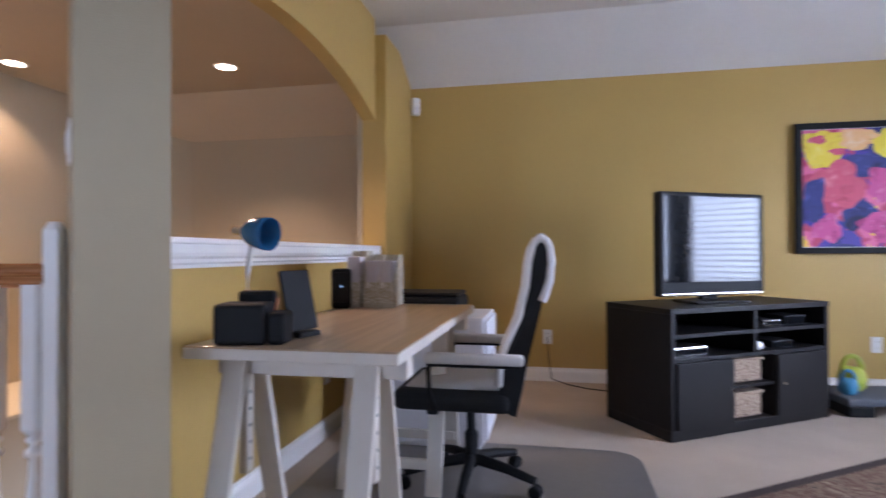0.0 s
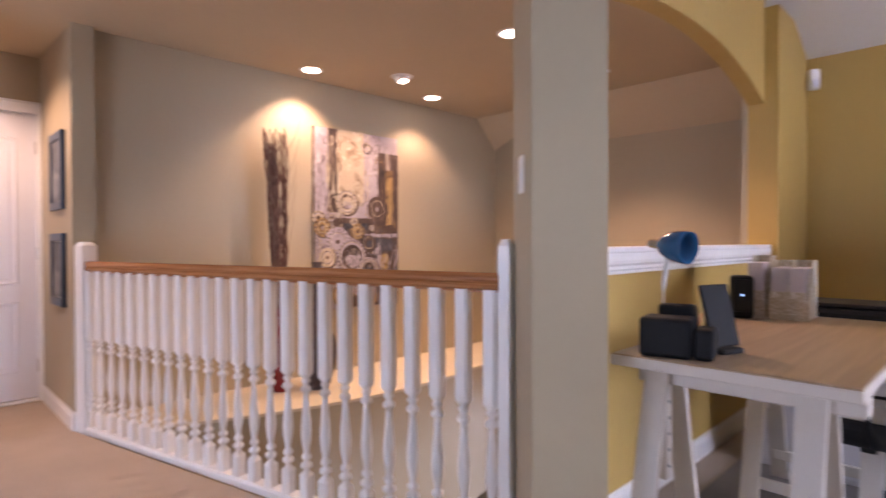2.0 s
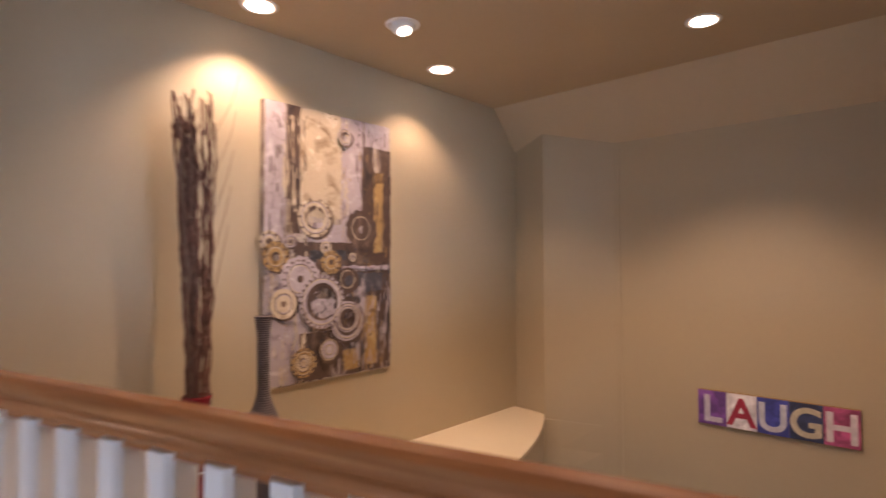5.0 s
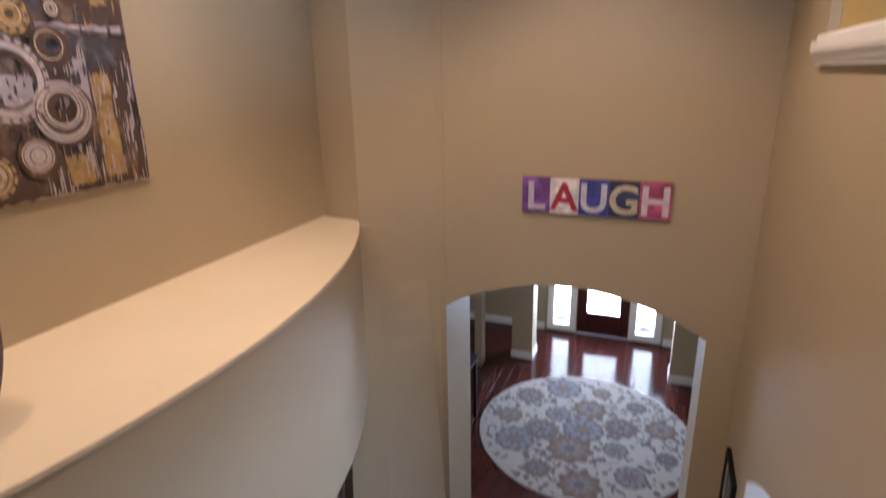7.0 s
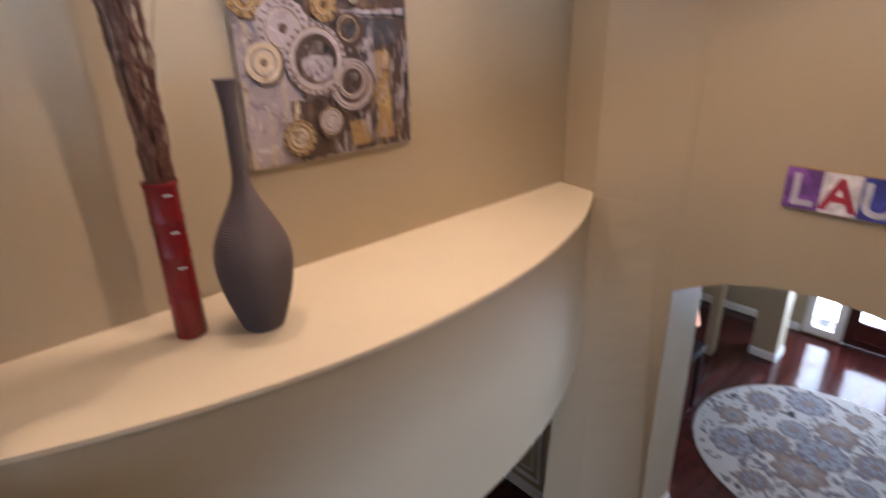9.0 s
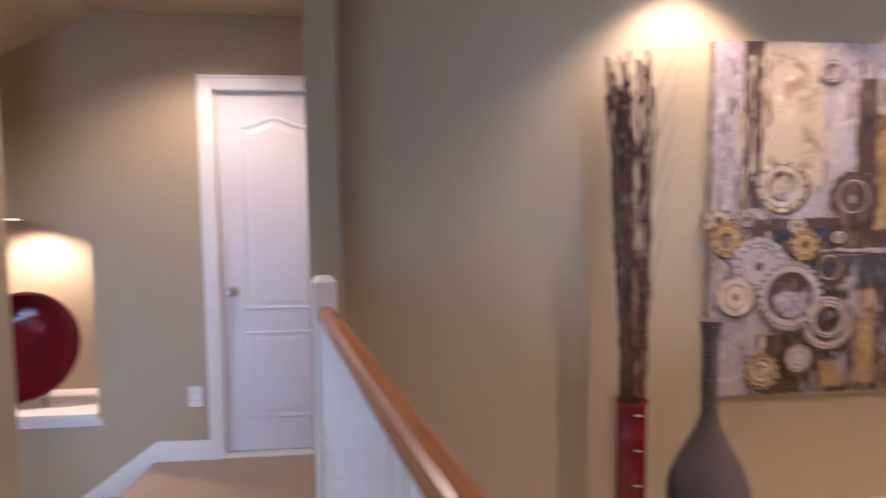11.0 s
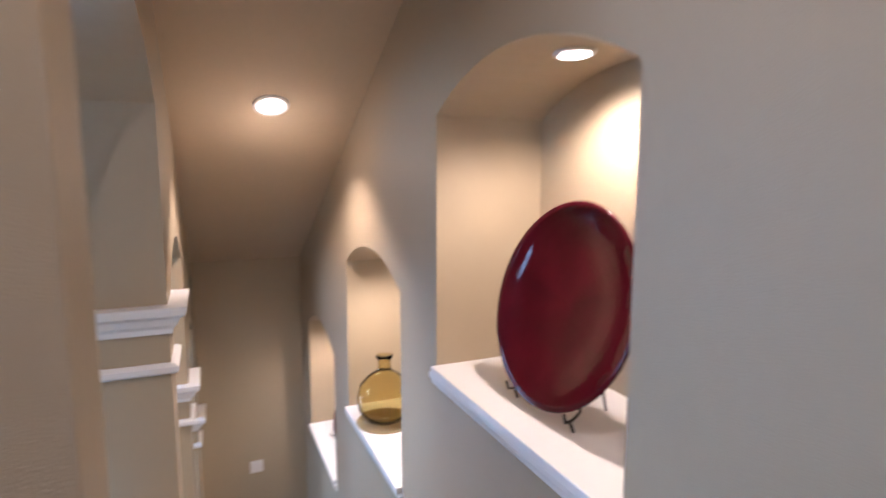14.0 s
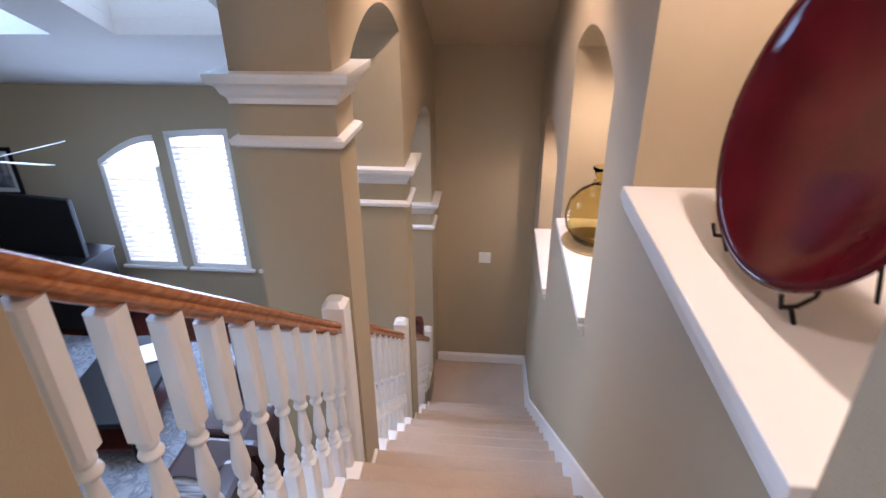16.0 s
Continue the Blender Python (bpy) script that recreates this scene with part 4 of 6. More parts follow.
def art_level(level):
    """Each piece of paint lies a hair above those of lower levels."""
    laid[0] += 1
    return 0.0385 + 0.0016 * level + 0.00005 * laid[0]


def art_at(u, v):
    return AY0 + u * (AY1 - AY0), AZ1 - v * (AZ1 - AZ0)


def patch(u0, u1, v0, v1, ink, level):
    (ya, za), (yb, zb) = art_at(u0, v0), art_at(u1, v1)
    n = 14
    out = []
    for (y0, z0), (y1, z1) in (((ya, zb), (yb, zb)), ((yb, zb), (yb, za)), ((yb, za), (ya, za)), ((ya, za), (ya, zb))):
        for i in range(n):
            t = i / n
            out.append((y0 + (y1 - y0) * t + random.uniform(-0.006, 0.006), z0 + (z1 - z0) * t + random.uniform(-0.006, 0.006)))
    out = [(min(max(y, AY0 + 0.002), AY1 - 0.002), min(max(z, AZ0 + 0.002), AZ1 - 0.002)) for y, z in out]
    part("paint_patch", prism(out, 0.0012, Matrix.Translation((art_level(level), 0, 0)) @ ACROSS_X), INK[ink], art)


def gear(u, v, r, ink, level, hole=0.0, teeth=0):
    y, z = art_at(u, v)
    b = bmesh.new()
    n = 48
    rims = []
    for k in range(n):
        a = 2 * math.pi * k / n
        rr = r * (1 + (0.07 if teeth and (k * teeth // n) % 2 else 0))
        rims.append((a, rr))
    lo = [b.verts.new((0, y + rr * math.cos(a), z + rr * math.sin(a))) for a, rr in rims]
    hi = [b.verts.new((0.0015, y + rr * math.cos(a), z + rr * math.sin(a))) for a, rr in rims]
    inn = [b.verts.new((0.0015, y + max(hole, 0.001) * math.cos(a), z + max(hole, 0.001) * math.sin(a))) for a, rr in rims]
    for k in range(n):
        j = (k + 1) % n
        b.faces.new((lo[k], lo[j], hi[j], hi[k]))
        b.faces.new((hi[k], hi[j], inn[j], inn[k]))
    b.transform(Matrix.Translation((art_level(level), 0, 0)))
    part("gear", b, INK[ink], art)


def stroke_layer(ink, count, area, width, length, level, rng):
    """Many dry brush strokes, mostly upright, too fine to tell apart."""
    b = bmesh.new()
    for k in range(count):
        u, v = rng.uniform(area[0], area[1]), rng.uniform(area[2], area[3])
        y, z = art_at(u, v)
        w, h = rng.uniform(*width), rng.uniform(*length)
        x = 0.0400 + 0.0016 * level + 0.00002 * k
        z0, z1 = max(AZ0 + 0.004, z - h), min(AZ1 - 0.004, z)
        y0, y1 = max(AY0 + 0.003, y - w), min(AY1 - 0.003, y + w)
        if y1 - y0 < 0.001 or z1 - z0 < 0.004:
            continue
        lean = rng.uniform(-0.3, 0.3) * w
        ring = [(y0, z0), ((y0 + y1) / 2 + lean, z0 - 0.0), (y1, z0 + 0.2 * (z1 - z0)), (y1 - 0.3 * w, z1), (y0 + 0.4 * w, z1 - 0.15 * (z1 - z0))]
        b.faces.new([b.verts.new((x, p, q)) for p, q in ring])
    ob = part("brush_stroke", b, INK[ink], art)
    ob["kind"] = "stuff"


def cog(u, v, r, ink, level, hole=0.0, teeth=0, studs=0):
    """A wheel with a dark cast edge, a pale inner line and a ring of studs."""
    gear(u + 0.012, v + 0.006, r * 1.05, "umber", level - 0.5, hole * 0.8 if hole > 0.02 else 0.0, teeth)
    gear(u, v, r, ink, level, hole, teeth)
    inner = hole + (r - hole) * 0.62
    gear(u, v, inner, "umber", level + 0.2, inner - 0.004)
    gear(u, v, inner - 0.005, "cream" if ink != "cream" else "lilac", level + 0.2, inner - 0.010)
    for k in range(studs):
        a = 2 * math.pi * k / studs
        mid = (r + inner) / 2
        gear(u + mid * math.cos(a) / (AY1 - AY0), v + mid * math.sin(a) / (AZ1 - AZ0), 0.007, "umber", level + 0.4)


for args in ((0.0, 0.14, 0.0, 0.52, "lilac", 1), (0.15, 0.25, 0.0, 0.46, "umber", 1), (0.25, 0.56, 0.0, 0.40, "cream", 1), (0.56, 0.74, 0.0, 0.50, "lilac", 1), (0.74, 0.84, 0.04, 0.55, "umber", 1), (0.76, 0.98, 0.0, 0.10, "lilac", 2), (0.90, 0.995, 0.10, 0.55, "umber", 1), (0.84, 0.925, 0.20, 0.525, "gold", 3), (0.28, 0.56, 0.42, 0.49, "lilac", 2), (0.20, 0.99, 0.49, 0.60, "umber", 1), (0.50, 0.995, 0.60, 0.995, "umber", 1), (0.55, 0.92, 0.605, 0.68, "slate", 2), (0.56, 0.99, 0.578, 0.598, "lilac", 3), (0.32, 0.60, 0.52, 0.555, "slate", 2), (0.0, 0.32, 0.56, 0.84, "lilac", 1), (0.26, 0.52, 0.70, 0.80, "lilac", 2), (0.0, 0.24, 0.82, 0.995, "lilac", 1), (0.24, 0.52, 0.82, 0.995, "umber", 1), (0.76, 0.86, 0.70, 0.97, "gold", 2), (0.70, 0.76, 0.66, 0.78, "lilac", 2), (0.58, 0.70, 0.90, 0.98, "gold", 2)):
    patch(*args)
brush = random.Random(23)
for args in (("umber", 50, (0.0, 0.30, 0.0, 0.5), (0.001, 0.006), (0.02, 0.12), 4), ("cream", 120, (0.12, 0.62, 0.0, 0.42), (0.001, 0.008), (0.02, 0.16), 4), ("umber", 100, (0.68, 1.0, 0.02, 0.55), (0.001, 0.006), (0.02, 0.12), 4), ("lilac", 130, (0.48, 1.0, 0.62, 1.0), (0.001, 0.006), (0.02, 0.14), 4), ("slate", 130, (0.30, 1.0, 0.5, 0.9), (0.002, 0.010), (0.01, 0.07), 4), ("cream", 90, (0.0, 0.3, 0.5, 1.0), (0.001, 0.008), (0.02, 0.12), 4), ("gold", 60, (0.55, 0.95, 0.1, 0.98), (0.001, 0.005), (0.02, 0.08), 4)):
    stroke_layer(*args, brush)
for args in ((0.35, 0.40, 0.110, "cream", 5, 0.066, 0, 10), (0.72, 0.43, 0.105, "umber", 5, 0.030, 24, 16), (0.07, 0.545, 0.075, "gold", 6, 0.025, 20, 10), (0.03, 0.495, 0.060, "cream", 5, 0.02, 0, 8), (0.47, 0.565, 0.064, "gold", 7, 0.016, 16, 10), (0.43, 0.51, 0.036, "cream", 6, 0.012, 0, 0), (0.17, 0.49, 0.034, "lilac", 6, 0.012, 0, 0), (0.24, 0.625, 0.120, "lilac", 6, 0.02, 28, 18), (0.40, 0.71, 0.150, "lilac", 7, 0.105, 0, 26), (0.12, 0.71, 0.080, "cream", 8, 0.016, 0, 0), (0.60, 0.79, 0.115, "lilac", 6, 0.085, 0, 0), (0.60, 0.78, 0.080, "lilac", 6.6, 0.058, 0, 0), (0.26, 0.925, 0.080, "gold", 8, 0.050, 0, 12), (0.26, 0.925, 0.045, "cream", 7.6, 0.0, 0, 0), (0.45, 0.89, 0.072, "umber", 8, 0.052, 0, 0), (0.45, 0.89, 0.050, "lilac", 7.6, 0.0, 0, 0), (0.64, 0.545, 0.026, "cream", 7, 0.008, 0, 0), (0.58, 0.08, 0.05, "lilac", 5, 0.03, 0, 0), (0.60, 0.63, 0.07, "umber", 5, 0.04, 0, 0)):
    cog(*args)

# red cylinder vase with a bundle of sticks
VX, VY = -3.77, 2.395
vase = thing("red_cylinder_vase", pose(VX, VY, LZ), "tall dark red lacquered cylinder vase holding sticks", "vase")
part("body", lathe([(0.05, 0), (0.057, 0.006), (0.056, 0.15), (0.058, 0.156), (0.056, 0.162), (0.055, 0.33), (0.058, 0.336), (0.055, 0.342), (0.055, 0.46), (0.058, 0.466), (0.055, 0.472), (0.056, 0.585), (0.060, 0.595), (0.060, 0.605), (0.052, 0.605), (0.050, 0.46)], 32), RED, vase, smooth=True)
for z in (0.29, 0.425, 0.56):
    part("mark", box(0.0565, 0.0585, -0.014, 0.014, z, z + 0.005), DOORW, vase, "small pale dash")
BARK = mat("dark_brown_bark", (0.15, 0.065, 0.045), 0.8, amount=0.6, grain=80, bump=0.4)
BARK2 = mat("grey_brown_bark", (0.21, 0.12, 0.08), 0.8, amount=0.4, grain=60, bump=0.4)
sticks = thing("stick_bundle", pose(VX, VY, LZ + 0.47), "bundle of dark knobbly branches standing in the red vase", "dried branches")
rng = random.Random(5)
for i in range(40):
    a, r0 = rng.uniform(0, 6.28), 0.040 * math.sqrt(rng.random())
    r1 = r0 * 1.75 + 0.024 * rng.random()
    top = rng.uniform(1.28, 1.44)
    lean = -0.035
    pts = []
    for k in range(25):
        t = k / 24
        rad = r0 + (r1 - r0) * t
        w = 0.008 if 0 < k else 0
        pts.append((rad * math.cos(a) + rng.uniform(-w, w), rad * math.sin(a) + lean * t * t + rng.uniform(-w, w), top * t))
    part("branch", tube(pts, rng.uniform(0.005, 0.0075), 6, 0.004), BARK if i % 3 else BARK2, sticks)
for k in range(5):
    z0 = 0.45 + 0.17 * k
    pts = [(0, 0.03, z0), (0.01, 0.07, z0 + 0.14), (0.0, 0.11 + 0.01 * k, z0 + 0.30), (0.01, 0.13 + 0.012 * k, z0 + 0.42)]
    part("twig", tube(pts, 0.002, 5, 0.0008), BARK, sticks, "thin bare twig")

# ribbed bottle vase
prof = [(0.075, 0.0), (0.08, 0.004)]
z = 0.004
while z < 0.86:
    t = z / 0.86
    r = 0.08 + 0.068 * math.sin(math.pi * min(1, t / 0.62)) ** 1.0 if t < 0.31 else 0.03 + 0.118 * (0.5 + 0.5 * math.cos(math.pi * min(1, (t - 0.31) / 0.36)))
    r = min(r, 0.148)
    if t > 0.9:
        r += 0.012 * ((t - 0.9) / 0.1)
    prof.append((r, z))
    prof.append((r - 0.0042, z + 0.0045))
    z += 0.009
prof += [(0.045, 0.862), (0.034, 0.862), (0.03, 0.8)]
tall = thing("ribbed_bottle_vase", pose(-3.64, 2.63, LZ), "tall charcoal ribbed vase with a narrow neck", "vase")
vase_body = part("body", lathe([(r * 0.96, z * 1.08) for r, z in prof if z <= 0.83], 40), mat("charcoal_ribbed_ceramic", (0.105, 0.078, 0.076), 0.6, amount=0.12), tall)
part("lip", lathe([(r * 0.96, z * 1.08) for r, z in prof if z > 0.826], 40), bpy.data.materials["charcoal_ribbed_ceramic"], tall)


# ---- lettered sign on the foyer wall ----
sign = thing("letter_sign", pose(-2.195, YN, 0.275), "five painted letter tiles spelling a word on one board", "wall sign")
part("board", box(-0.428, 0.428, -0.02, 0.0, -0.112, 0.112, 0.003), mat("raw_board_edge", (0.30, 0.18, 0.06), 0.7), sign)
TILES = [("L", (0.16, 0.06, 0.26), (0.62, 0.56, 0.66)), ("A", (0.72, 0.68, 0.70), (0.42, 0.03, 0.06)), ("U", (0.05, 0.06, 0.30), (0.62, 0.62, 0.70)), ("G", (0.03, 0.04, 0.10), (0.60, 0.52, 0.38)), ("H", (0.38, 0.07, 0.17), (0.70, 0.62, 0.66))]
for i, (ch, back, fore) in enumerate(TILES):
    x = -0.342 + 0.171 * i
    part("tile", box(x - 0.085, x + 0.085, -0.024, -0.019, -0.108, 0.108, 0.002), blots("tile_paint", [tuple(c * 0.6 for c in back), back, tuple(min(1, c * 1.7) for c in back)], 14, 0.6, (1, 1, 1), 6), sign)
    cu = bpy.data.curves.new("letter", "FONT")
    cu.body, cu.size, cu.extrude, cu.offset, cu.align_x = ch, 0.235, 0.0015, 0.005, "CENTER"
    tmp = new("letter_curve", cu)
    bpy.context.view_layer.update()
    me = bpy.data.meshes.new_from_object(tmp.evaluated_get(bpy.context.evaluated_depsgraph_get()))
    bpy.data.objects.remove(tmp)
    me.materials.clear()
    me.materials.append(blots("letter_paint", [tuple(c * 0.7 for c in fore), fore], 20, 0.6))
    let = new("letter", me)
    let.parent = sign
    let.matrix_basis = pose(x, -0.0255, -0.083, 90, 0, 0)


# ---- niches ----
GLAZE = mat("oxblood_glaze", (0.066, 0.003, 0.008), 0.05, amount=0.5, grain=7, blotch=9, blotch_amount=0.35, bump=0.03, bump_scale=10)
GLAZE.node_tree.nodes["Principled BSDF"].inputs["IOR"].default_value = 1.34
gn, gl = GLAZE.node_tree.nodes, GLAZE.node_tree.links
ring, gb, gt = gn.new("ShaderNodeTexWave"), gn.new("ShaderNodeBump"), gn.new("ShaderNodeTexCoord")
ring.wave_type, ring.rings_direction = "RINGS", "Z"
ring.inputs["Scale"].default_value, ring.inputs["Distortion"].default_value, ring.inputs["Detail"].default_value = 14, 1.2, 2
gb.inputs["Strength"].default_value, gb.inputs["Distance"].default_value = 0.02, 0.003
gl.new(gt.outputs["Object"], ring.inputs["Vector"])
gl.new(ring.outputs["Fac"], gb.inputs["Height"])
gl.new(gb.outputs[0], gn["Principled BSDF"].inputs["Normal"])


def charger(name, m, r, label):
    """A shallow round dish that stands on edge on a wire easel, facing +x."""
    plate = thing(name, m, label, "decorative plate")
    rows = [(0.02, -0.028), (r * 0.45, -0.026), (r * 0.75, -0.012), (r * 0.95, 0.012), (r, 0.022), (r * 0.985, 0.027), (r * 0.93, 0.018), (r * 0.72, -0.003), (r * 0.4, -0.016), (0.01, -0.019)]
    dish = part("dish", lathe(rows, 64), GLAZE, plate, smooth=True)
    dish.matrix_basis = pose(-0.02, 0, r + 0.015, 0, 75, 0)
    easel = bmesh.new()
    for s in (-1, 1):
        y = s * r * 0.42
        merge(easel, tube([(0.085, y * 1.1, 0.062), (0.078, y * 1.08, 0.036), (0.05, y * 1.05, 0.036), (0.02, y, 0.05), (-0.04, y * 0.8, 0.16), (-0.10, y * 0.2, r * 1.0)], 0.0045, 6))
        merge(easel, tube([(0.06, y * 1.05, 0.036), (0.045, y * 1.05, 0.0)], 0.0045, 6))
        merge(easel, tube([(-0.10, y * 0.2, r * 1.0), (-0.14, y * 0.5, 0.0)], 0.0045, 6))
    part("easel", easel, IRON, plate, "black wire easel")
    return plate


charger("charger_plate", pose(XW - 0.17, -0.625, NICHES[0][2], 0, 0, 3), 0.316, "large glossy oxblood charger plate on a black easel")
charger("charger_plate", pose(XW - 0.18, -3.62, NICHES[2][2], 0, 0, 5), 0.20, "smaller glossy oxblood plate on a black easel")
AMBER = bpy.data.materials.new("amber_glass")
AMBER.use_nodes = True
ab = AMBER.node_tree.nodes["Principled BSDF"]
ab.inputs["Base Color"].default_value, ab.inputs["Roughness"].default_value = (0.92, 0.83, 0.52, 1), 0.02
ab.inputs["Transmission Weight"].default_value, ab.inputs["IOR"].default_value = 1.0, 1.25
nz = NICHES[1][2]
coaster = thing("woven_mat", pose(XW - 0.14, -2.31, nz), "round woven straw mat in the niche", "mat")
for k in range(9):
    r = 0.03 + 0.0165 * k
    part("coil", tube([(r * math.cos(a), r * math.sin(a), 0.006) for a in [2 * math.pi * j / 30 for j in range(31)]], 0.008, 6), mat("straw", (0.42, 0.32, 0.16), 0.9, amount=0.3, grain=90) if k == 0 else bpy.data.materials["straw"], coaster)
jug = thing("glass_demijohn", pose(XW - 0.14, -2.31, nz + 0.013), "round amber glass bottle on a straw mat", "bottle")
jug.scale = (1.16, 1.16, 1.36)
part("bottle", lathe([(0.06, 0.0), (0.10, 0.012), (0.135, 0.06), (0.142, 0.11), (0.125, 0.165), (0.08, 0.205), (0.04, 0.225), (0.032, 0.24), (0.032, 0.275), (0.042, 0.282), (0.042, 0.292), (0.030, 0.294), (0.028, 0.235), (0.075, 0.198), (0.118, 0.16), (0.135, 0.11), (0.128, 0.064), (0.095, 0.018), (0.01, 0.010)], 40), AMBER, jug, smooth=True)
framed_picture("framed_picture", pose(XW - 0.445, -2.1, nz + 0.45, 0, 0, 90), 0.38, 0.5, 0.03, BLACK, GREY_PRINT, "black framed print at the back of the niche")


# ---- loft: desk and what stands on it ----
DX0, DX1, DY_0, DY_1, DT = -0.905, -0.285, 1.935, 3.31, 0.785
DESKTOP = wood("worn_beech_top", (0.33, 0.22, 0.13), (0.47, 0.34, 0.22), 0.3, "Y", 2.0)
CREAM = mat("cream_painted_wood", (0.70, 0.63, 0.55), 0.45, amount=0.03)
desk = thing("trestle_desk", pose(0, 0, 0), "white trestle desk with a worn wooden top", "desk")
part("tabletop", box(DX0 + 0.002, DX1 - 0.002, DY_0 + 0.002, DY_1 - 0.002, DT - 0.02, DT, 0.003), DESKTOP, desk, "worn light wood top")
part("edge_band", box(DX0, DX1, DY_0, DY_1, DT - 0.036, DT - 0.004, 0.004), CREAM, desk)
for yc in (DY_0 + 0.16, DY_1 - 0.18):
    part("beam", box(DX0 + 0.03, DX1 - 0.01, yc - 0.035, yc + 0.035, DT - 0.10, DT - 0.037, 0.004), CREAM, desk)
    for xc in (DX0 + 0.10, DX1 - 0.12):
        for s in (-1, 1):
            leg = bmesh.new()
            hgt = DT - 0.045
            b = box(-0.035, 0.035, -0.011, 0.011, 0, hgt, 0.003)
            for v in b.verts:
                v.co.y += s * (0.24 - 0.19 * v.co.z / hgt)
            merge(leg, b, Matrix.Translation((xc, yc, 0)))
            part("leg", leg, CREAM, desk)
        part("pin_board", box(xc - 0.012, xc + 0.012, yc - 0.02, yc + 0.02, DT - 0.40, DT - 0.06, 0.003), CREAM, desk)
        for k in range(5):
            part("pin_hole", tube([(xc + 0.0115, yc, DT - 0.36 + 0.05 * k), (xc + 0.0125, yc, DT - 0.36 + 0.05 * k)], 0.006), BLACK, desk)
        part("bolt", lathe([(0.011, 0), (0.011, 0.005), (0.005, 0.008)], 12), METAL, desk).matrix_basis = pose(xc, yc - 0.052, DT - 0.07, 90, 0, 0)
    for s in (-1, 1):
        part("stretcher", box(DX0 + 0.08, DX1 - 0.10, yc + s * 0.2 - 0.011, yc + s * 0.2 + 0.011, 0.10, 0.145, 0.003), CREAM, desk)

TEAL = mat("teal_enamel", (0.01, 0.10, 0.22), 0.18)
lamp = thing("desk_lamp", pose(-0.835, 2.16, DT), "small teal metal desk lamp with a pale stem", "lamp")
part("base", lathe([(0.065, 0), (0.07, 0.005), (0.068, 0.014), (0.02, 0.02)], 28), WHITE, lamp)
part("stem", tube([(0, 0, 0.015), (-0.006, 0, 0.12), (-0.004, 0.0, 0.2), (0.012, -0.004, 0.29)], 0.008, 10), WHITE, lamp)
sh = part("shade", lathe([(0.016, -0.01), (0.026, 0.0), (0.040, 0.018), (0.053, 0.05), (0.058, 0.09), (0.058, 0.115), (0.055, 0.115), (0.049, 0.05), (0.02, 0.006)], 32), TEAL, lamp, "teal enamel bell shade", True)
sh.matrix_basis = pose(-0.012, -0.004, 0.325, 0, 96, -12) @ Matrix.Scale(0.88, 4)
sk = part("socket", lathe([(0.012, -0.05), (0.016, -0.045), (0.016, 0.0)], 16), METAL, lamp, "chrome socket")
sk.matrix_basis = sh.matrix_basis.copy()
org = thing("desk_organiser", pose(-0.735, 2.02, DT, 0, 0, 12), "black plastic desk organiser on the desk", "organiser")
for x0, x1, y0, y1, h in ((-0.10, 0.045, -0.055, 0.055, 0.115), (0.047, 0.10, -0.05, 0.05, 0.09), (-0.07, 0.04, 0.057, 0.10, 0.145)):
    cup = box(x0, x1, y0, y1, 0, h, 0.012)
    part("compartment", cup, BLACK, org)
part("pencil", tube([(0.05, 0.03, 0.09), (0.055, 0.045, 0.125)], 0.004), mat("orange_pencil", (0.5, 0.15, 0.03), 0.5), org)
tablet = thing("tablet_on_stand", pose(-0.655, 2.17, DT, 0, 0, 70), "black tablet leaning on a small stand", "tablet")
tp = part("tablet", box(-0.06, 0.06, -0.006, 0.006, 0.0, 0.19, 0.005), BLACK, tablet)
tp.matrix_basis = pose(0, 0, 0.018, -14, 0, 0)
part("stand", box(-0.045, 0.045, -0.03, 0.05, 0, 0.016, 0.005), BLACK, tablet)
spk = thing("desk_speaker", pose(-0.88, 3.05, DT, 0, 0, 20), "small black desktop speaker", "speaker")
part("cabinet", box(-0.045, 0.045, -0.05, 0.05, 0, 0.185, 0.015), BLACK, spk)
part("grille", box(-0.035, 0.035, -0.054, -0.048, 0.03, 0.17, 0.006), IRON, spk)
part("light", box(-0.004, 0.004, -0.0555, -0.053, 0.1, 0.106), glow("blue_indicator", (0.3, 0.6, 1.0), 3), spk)
FILES = blots("patterned_card", [(0.74, 0.72, 0.68), (0.42, 0.35, 0.22), (0.76, 0.74, 0.70)], 60, 0.8, (1, 1, 1), 2)
for i, (x, h) in enumerate(((-0.84, 0.27), (-0.75, 0.25), (-0.68, 0.25))):
    mf = thing("magazine_file", pose(x, 3.19, DT, 0, 0, 3), "patterned cardboard magazine file on the desk", "file box", "magazine files")
    for k in (-1, 1):
        part("side", prism([(-0.11, 0), (0.11, 0), (0.11, h), (0.02, h), (-0.11, 0.12)], 0.003, Matrix.Translation((k * 0.036 - 0.0015, 0, 0)) @ ACROSS_X), FILES, mf)
    part("back", box(-0.036, 0.036, 0.107, 0.11, 0, h), FILES, mf)
    part("front", box(-0.036, 0.036, -0.112, -0.109, 0, 0.12), FILES, mf)
    part("paper", box(-0.03, 0.03, -0.10, 0.10, 0.004, h - 0.03, 0.002), mat("paper", (0.6, 0.55, 0.58), 0.8) if i == 0 else bpy.data.materials["paper"], mf)
cab = thing("drawer_cabinet", pose(-0.62, 3.72, 0), "white drawer cabinet behind the desk", "cabinet")
part("body", box(-0.36, 0.36, -0.25, 0.25, 0.03, 0.70, 0.004), DOORW, cab)
for k in range(3):
    part("drawer", box(0.361, 0.378, -0.235, 0.235, 0.05 + 0.215 * k, 0.25 + 0.215 * k, 0.004), DOORW, cab)
